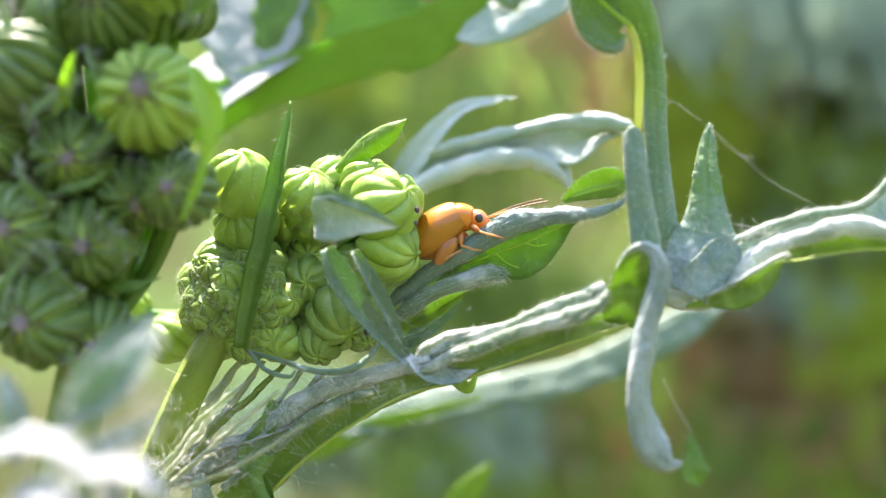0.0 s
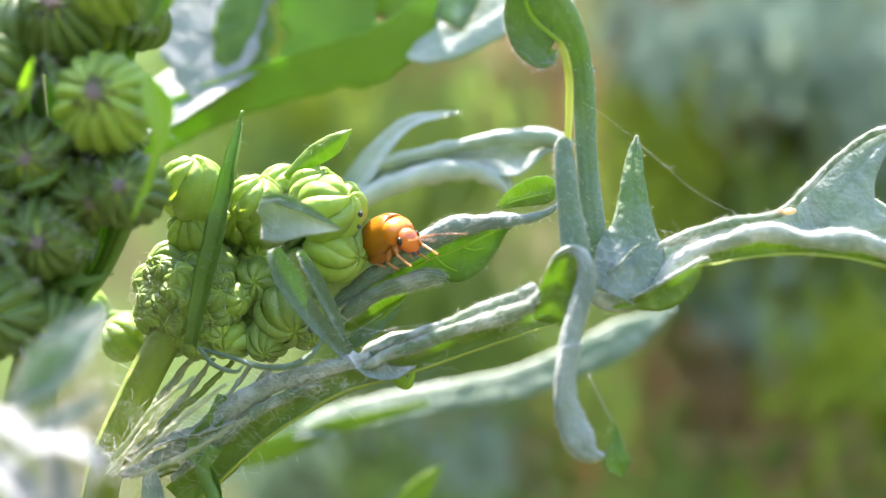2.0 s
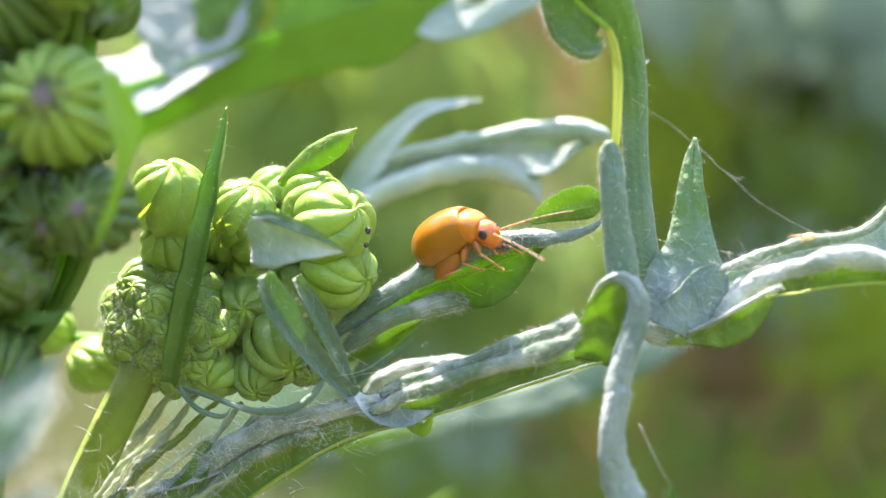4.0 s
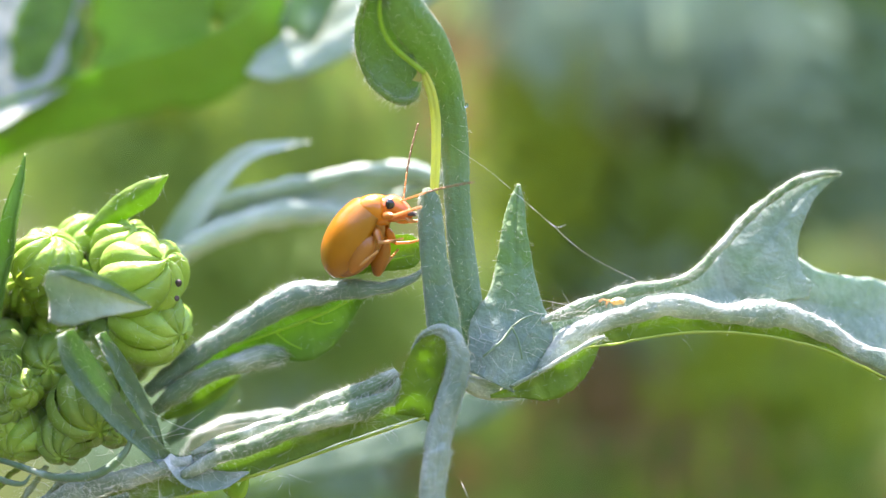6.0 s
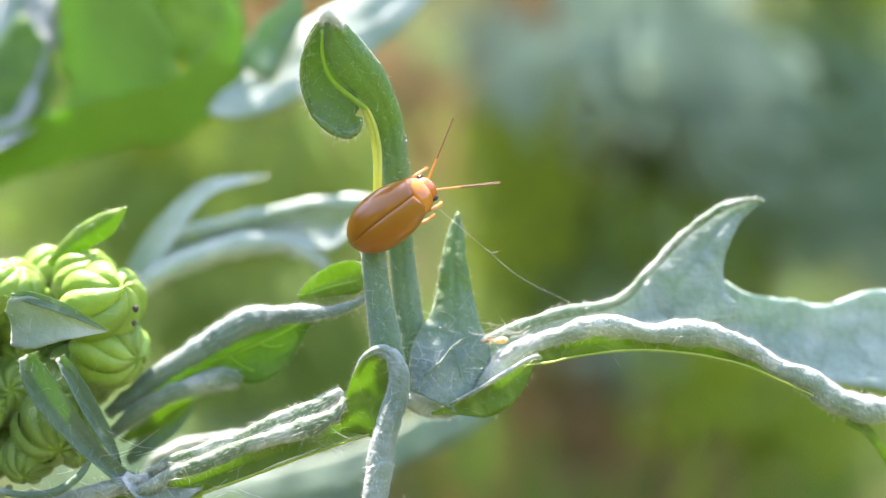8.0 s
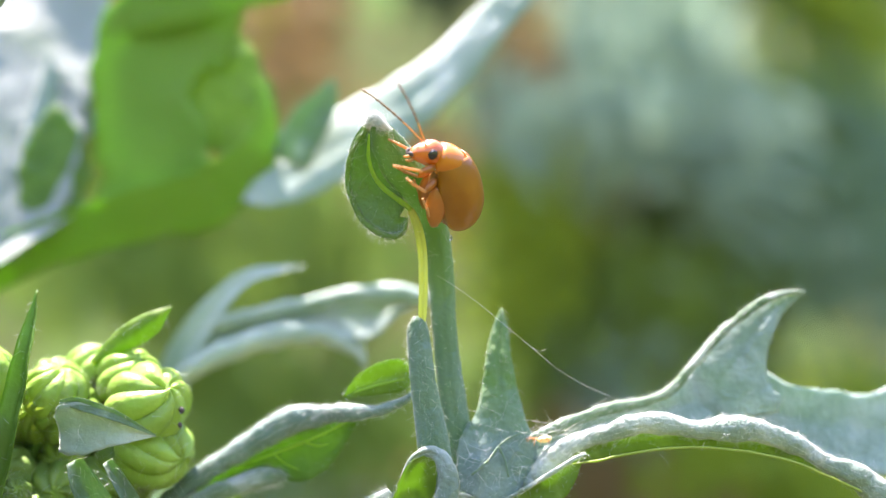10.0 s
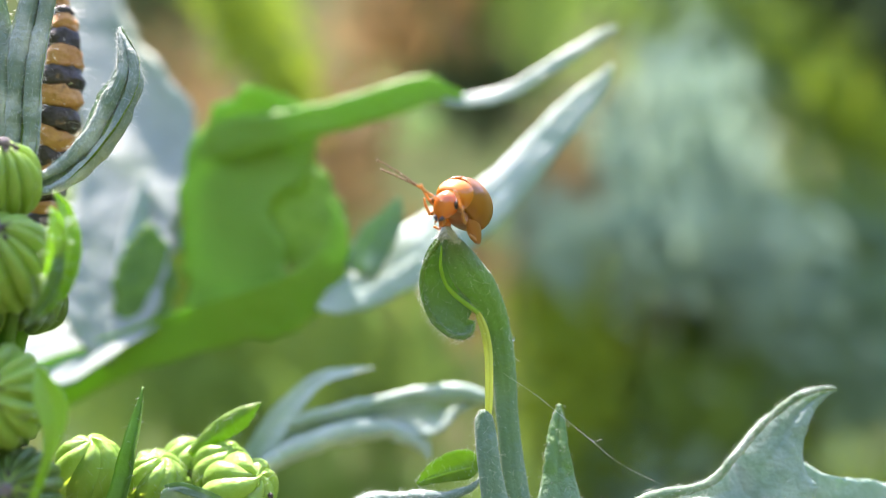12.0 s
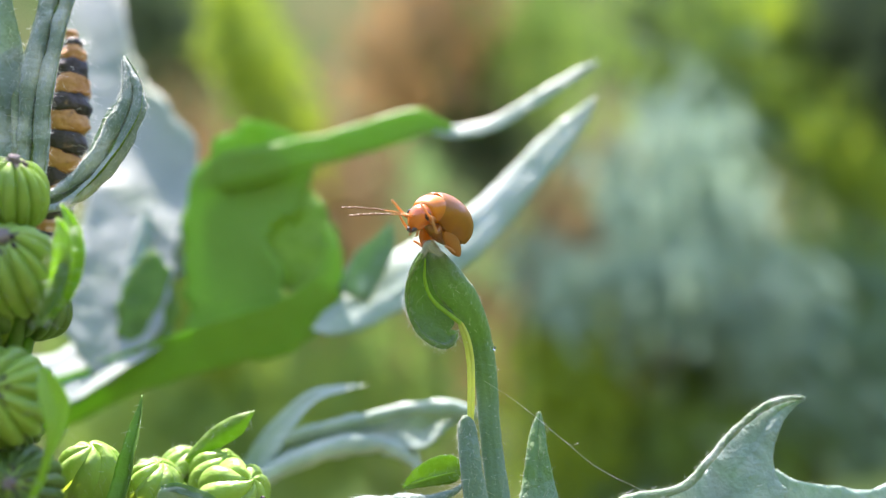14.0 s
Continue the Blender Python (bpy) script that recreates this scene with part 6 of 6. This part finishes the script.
def feeler():
    bm = bmesh.new()
    x = 0.0
    for i in range(11):
        ln = 0.20 if i else 0.24
        a, b = Vector((x, 0, 0.10 * math.sin(x * 1.1))), Vector((x + ln, 0, 0.10 * math.sin((x + ln) * 1.1)))
        before = len(bm.faces)
        tube([(a, 0.018), ((a + b) / 2, 0.028 + 0.004 * (i > 3)), (b, 0.022)], 7, 5, bm=bm)
        bm.faces.ensure_lookup_table()
        for fc in bm.faces[before:]:
            fc.material_index = 1 if i < 4 else 0
        x += ln
    return bm


def leg(parent, name, x, s, rf):
    """A leg in its own space, hung at the hip: the thigh, and under it shin and foot."""
    if name == "hind":
        knee, ankle, toe = Vector((-1.08, s * 0.14, -0.22)), Vector((-0.46, s * 0.17, -0.40)), Vector((-0.16, s * 0.18, -0.50))
    elif name == "fore":
        knee, ankle, toe = Vector((0.22, s * 0.20, -0.34)), Vector((0.62, s * 0.22, -0.66)), Vector((0.86, s * 0.22, -0.86))
    else:
        knee, ankle, toe = Vector((-0.10, s * 0.26, -0.42)), Vector((0.28, s * 0.30, -0.66)), Vector((0.52, s * 0.30, -0.76))
    zero = Vector((0, 0, 0))
    thigh = tube([(zero, rf * .5), (knee * 0.22, rf * .92), (knee * 0.5, rf), (knee * 0.8, rf * .72), (knee, rf * .30)], 14, 18)
    if name == "hind":  # flat from side to side
        for v in thigh.verts:
            mid = knee * MM * max(0.0, min(1.0, v.co.dot(knee) / (knee.length_squared * MM)))
            v.co.y = mid.y + (v.co.y - mid.y) * 0.55
    ob = new("leg", mesh_of("thigh", thigh, [LEG]))
    ob.parent = parent
    ob.location = Vector((x, s * (0.44 if name == "hind" else 0.34), -0.46)) * MM
    tagged(ob, "thick jumping hind leg" if name == "hind" else "slender amber leg")
    part("shin", tube([(knee, .05), ((knee + ankle) / 2, .042), (ankle, .045)], 9, 9), PALE_LEG, ob)
    bm = bmesh.new()
    for k in range(4):
        a, b = ankle.lerp(toe, k / 4), ankle.lerp(toe, (k + 1) / 4)
        tube([(a, .022), (a.lerp(b, .6), .045), (b, .022)], 7, 5, bm=bm)
    part("foot", bm, PALE_LEG, ob)
    return ob


_, FEELERS, LEGS = beetle()


def stand(place, forward, back):
    """The pose of the beetle with its middle at place, its head towards forward and its back towards back."""
    f = Vector(forward).normalized()
    s = Vector(back).cross(f).normalized()
    b = f.cross(s)
    m = Matrix((f, s, b)).transposed().to_4x4()
    return Matrix.Translation(at(place)) @ m


# ---- the aphid ----
def aphid():
    t = thing("aphid", (0, 0, 0), "tiny pale yellow aphid on the leaf edge", "aphid")
    part("body", ball((0.21, 0.12, 0.10), (0, 0, 0.10), 16, 10, lambda d: 1 - 0.2 * d.x), APHID, t)
    for s in (1, -1):
        for x in (-0.08, 0.05, 0.15):
            part("leg", tube([((x, s * .1, .1), .015), ((x * 1.5, s * .24, .16), .013), ((x * 2, s * .32, 0), .01)], 5, 6), PALE_LEG, t)
        part("feeler", tube([((.24, s * .05, .14), .014), ((.36, s * .12, .2), .01), ((.48, s * .2, .14), .006)], 5, 6), PALE_LEG, t)
    return t


LOUSE = aphid()


# ---- silk ----
def silk():
    o = (7.66, 37.60, 6.29)
    t = thing("spider_silk", o, "single fine silk thread stretched from lobe to leaf", "silk")
    part("thread", tube([(o, .0028), ((8.83, 37.20, 5.61), .0028), ((10.47, 37.20, 4.41), .0034), ((11.65, 37.60, 3.58), .003), ((13.47, 38.40, 2.80), .003)], 6, 30, o), SILK, t)
    part("thread", tube([((10.47, 37.20, 4.41), .004), ((10.71, 37.20, 4.30), .004), ((10.93, 37.20, 4.38), .003)], 6, 8, o), SILK, t)
    o2 = (8.68, 36.40, -2.68)
    t2 = thing("spider_silk", o2, "short silk thread by the hooked lobe", "silk")
    part("thread", tube([(o2, .006), ((9.21, 35.80, -3.49), .006), ((9.69, 35.50, -4.16), .006)], 6, 10, o2), SILK, t2)
    for a, b, m in (((10.40, 37.80, 2.23), (12.88, 38.60, 2.93), .4), ((0.09, 36.00, -2.18), (1.58, 36.60, -1.39), .2), ((0.19, 36.20, -1.47), (1.98, 36.60, -1.91), .2), ((1.06, 36.20, -2.12), (3.77, 36.60, -1.47), -.1)):
        th = thing("spider_silk", a, "faint silk strand on the leaf", "silk")
        mid = (Vector(a) + Vector(b)) / 2 - Vector((0, 0, m))
        part("thread", tube([(a, .004), (mid, .004), (b, .004)], 5, 12, a), SILK, th)
    o3 = (7.98, 37.60, 7.40)
    d = thing("dew_drop", o3, "tiny clear dew drop on the lobe edge", "dew drop")
    part("drop", ball((.06, .06, .07)), WATER, d)


silk()


# ---- what moves ----
def motions():
    walk(BEETLE, [(t, stand(p, f, b)) for t, p, f, b in (
        (0.0, (0.96, 38.81, 1.13), (0.76, 0.07, 0.65), (-0.65, 0.05, 0.76)),
        (0.5, (0.87, 38.82, 1.20), (0.74, 0.12, 0.67), (-0.50, -0.57, 0.65)),
        (1.0, (0.74, 38.72, 1.26), (0.65, -0.31, 0.51), (-0.49, -0.27, 0.76)),
        (1.5, (1.13, 38.61, 1.31), (0.56, -0.75, 0.35), (-0.49, 0.04, 0.87)),
        (2.0, (1.15, 38.51, 1.12), (0.55, -0.76, 0.35), (-0.50, 0.03, 0.86)),
        (2.5, (1.17, 38.42, 0.92), (0.53, -0.77, 0.35), (-0.52, 0.03, 0.85)),
        (2.7, (1.22, 38.32, 0.97), (0.57, -0.73, 0.39), (-0.52, 0.03, 0.85)),
        (3.8, (2.37, 38.16, 1.67), (0.66, -0.48, 0.49), (-0.58, 0.00, 0.81)),
        (4.8, (3.52, 38.00, 2.37), (0.75, -0.23, 0.59), (-0.63, -0.03, 0.77)),
        (5.0, (3.63, 37.90, 2.52), (0.71, -0.23, 0.67), (-0.69, -0.03, 0.72)),
        (5.5, (4.41, 37.85, 3.01), (0.58, -0.37, 0.72), (-0.77, 0.05, 0.64)),
        (6.0, (5.22, 37.63, 3.51), (0.47, -0.09, 0.88), (-0.83, 0.29, 0.47)),
        (6.5, (5.34, 37.38, 3.65), (0.34, 0.09, 0.94), (-0.92, 0.23, 0.31)),
        (7.0, (5.98, 36.99, 4.30), (0.16, 0.00, 0.94), (-0.89, 0.02, 0.24)),
        (7.5, (6.26, 36.77, 4.56), (0.19, 0.40, 0.90), (-0.71, -0.58, 0.41)),
        (7.8, (7.09, 36.64, 4.86), (0.52, 0.19, 0.76), (-0.27, -0.83, 0.19)),
        (8.0, (7.64, 36.55, 5.07), (0.75, 0.05, 0.66), (0.03, -1.00, 0.05)),
        (8.2, (7.63, 36.55, 5.66), (0.65, 0.10, 0.78), (0.13, -1.00, 0.00)),
        (9.2, (7.95, 36.40, 7.35), (0.10, -0.15, 0.98), (0.55, -0.83, -0.05)),
        (10.3, (8.03, 36.43, 8.97), (-0.25, -0.60, 0.74), (0.73, 0.28, 0.58)),
        (10.5, (8.02, 36.43, 9.04), (-0.31, -0.65, 0.69), (0.70, 0.33, 0.63)),
        (11.0, (7.21, 36.24, 10.41), (-0.46, -0.71, 0.53), (0.47, 0.32, 0.83)),
        (11.5, (6.30, 36.03, 11.41), (-0.31, -0.92, 0.25), (0.25, 0.18, 0.95)),
        (12.0, (6.27, 36.02, 11.46), (-0.29, -0.93, 0.22), (0.27, 0.15, 0.95)),
        (12.5, (6.06, 36.03, 11.76), (-0.28, -0.96, 0.06), (0.30, -0.03, 0.95)),
        (13.0, (5.97, 36.02, 11.45), (-0.27, -0.94, 0.22), (0.14, 0.19, 0.97)),
        (13.5, (6.12, 36.01, 11.47), (-0.41, -0.88, 0.25), (0.24, 0.16, 0.96)),
        (14.0, (6.18, 36.01, 11.44), (-0.45, -0.85, 0.26), (0.28, 0.15, 0.95)))])
    lift = (((0, -20), (1.5, 10), (2.5, -40), (5, -12), (5.5, 30), (6, 23), (6.5, 5), (8, 40), (10.5, -30), (11.5, 0), (12, 2), (13, -8), (14, -14)),
            ((0, -25), (1.5, 30), (2.5, -60), (5, -15), (5.5, -40), (6, -50), (6.5, -72), (7.5, -55), (8, -35), (10.5, -30), (11, -20), (11.5, 0), (12, 6), (13, -14), (14, -22)))
    for k, f in enumerate(FEELERS):
        base = f.location.copy()
        rows = []
        for i in range(29):
            t = i * 0.5
            up = float(np.interp(t, [a for a, _ in lift[k]], [b for _, b in lift[k]])) + 6 * math.sin(t * 5.3 + k * 1.9)
            out = (-1 if k else 1) * (20 + 10 * math.sin(t * 1.7 + k))
            out += (-(64 if k == 0 else 48) - out) * min(1, max(0, (t - 10.5) / 1.0))
            rows.append((t, Matrix.Translation(base) @ pose(0, 0, 0, 0, -up, out)))
        walk(f, rows)
    for name, s, ob in LEGS:
        base = ob.location.copy()
        phase = {"fore": 0, "mid": 2.1, "hind": 4.2}[name] + (1.57 if s > 0 else 0)
        rows = []
        for i in range(57):
            t = i * 0.25
            pace = 1.0 if t < 11 else 0.25
            tuck = (12 - 62 * min(1, max(0, (t - 10.5) / 1.2))) if name != "hind" else -12 * min(1, max(0, (t - 10.5) / 1.2))
            rows.append((t, Matrix.Translation(base) @ pose(0, 0, 0, 4 * math.sin(t * 5 + phase) * pace, tuck + 11 * math.sin(t * 5 + phase) * pace, 0)))
        walk(ob, rows)
    walk(LOUSE, [(t, Matrix.Translation(at(p)) @ pose(0, 0, 0, 0, 12, 180 + z)) for t, p, z in (
        (0.0, (15.59, 38.00, 3.28), 0), (1.5, (15.07, 38.00, 3.02), 0), (2.5, (14.38, 38.00, 3.11), 10), (5.0, (12.44, 37.60, 2.42), 5), (5.5, (12.77, 37.40, 2.35), 0), (6.5, (11.99, 37.40, 2.17), -5), (7.5, (11.28, 37.30, 1.68), 0), (8.0, (11.11, 37.30, 1.68), 0), (14.0, (10.96, 37.30, 1.60), 0))])


motions()
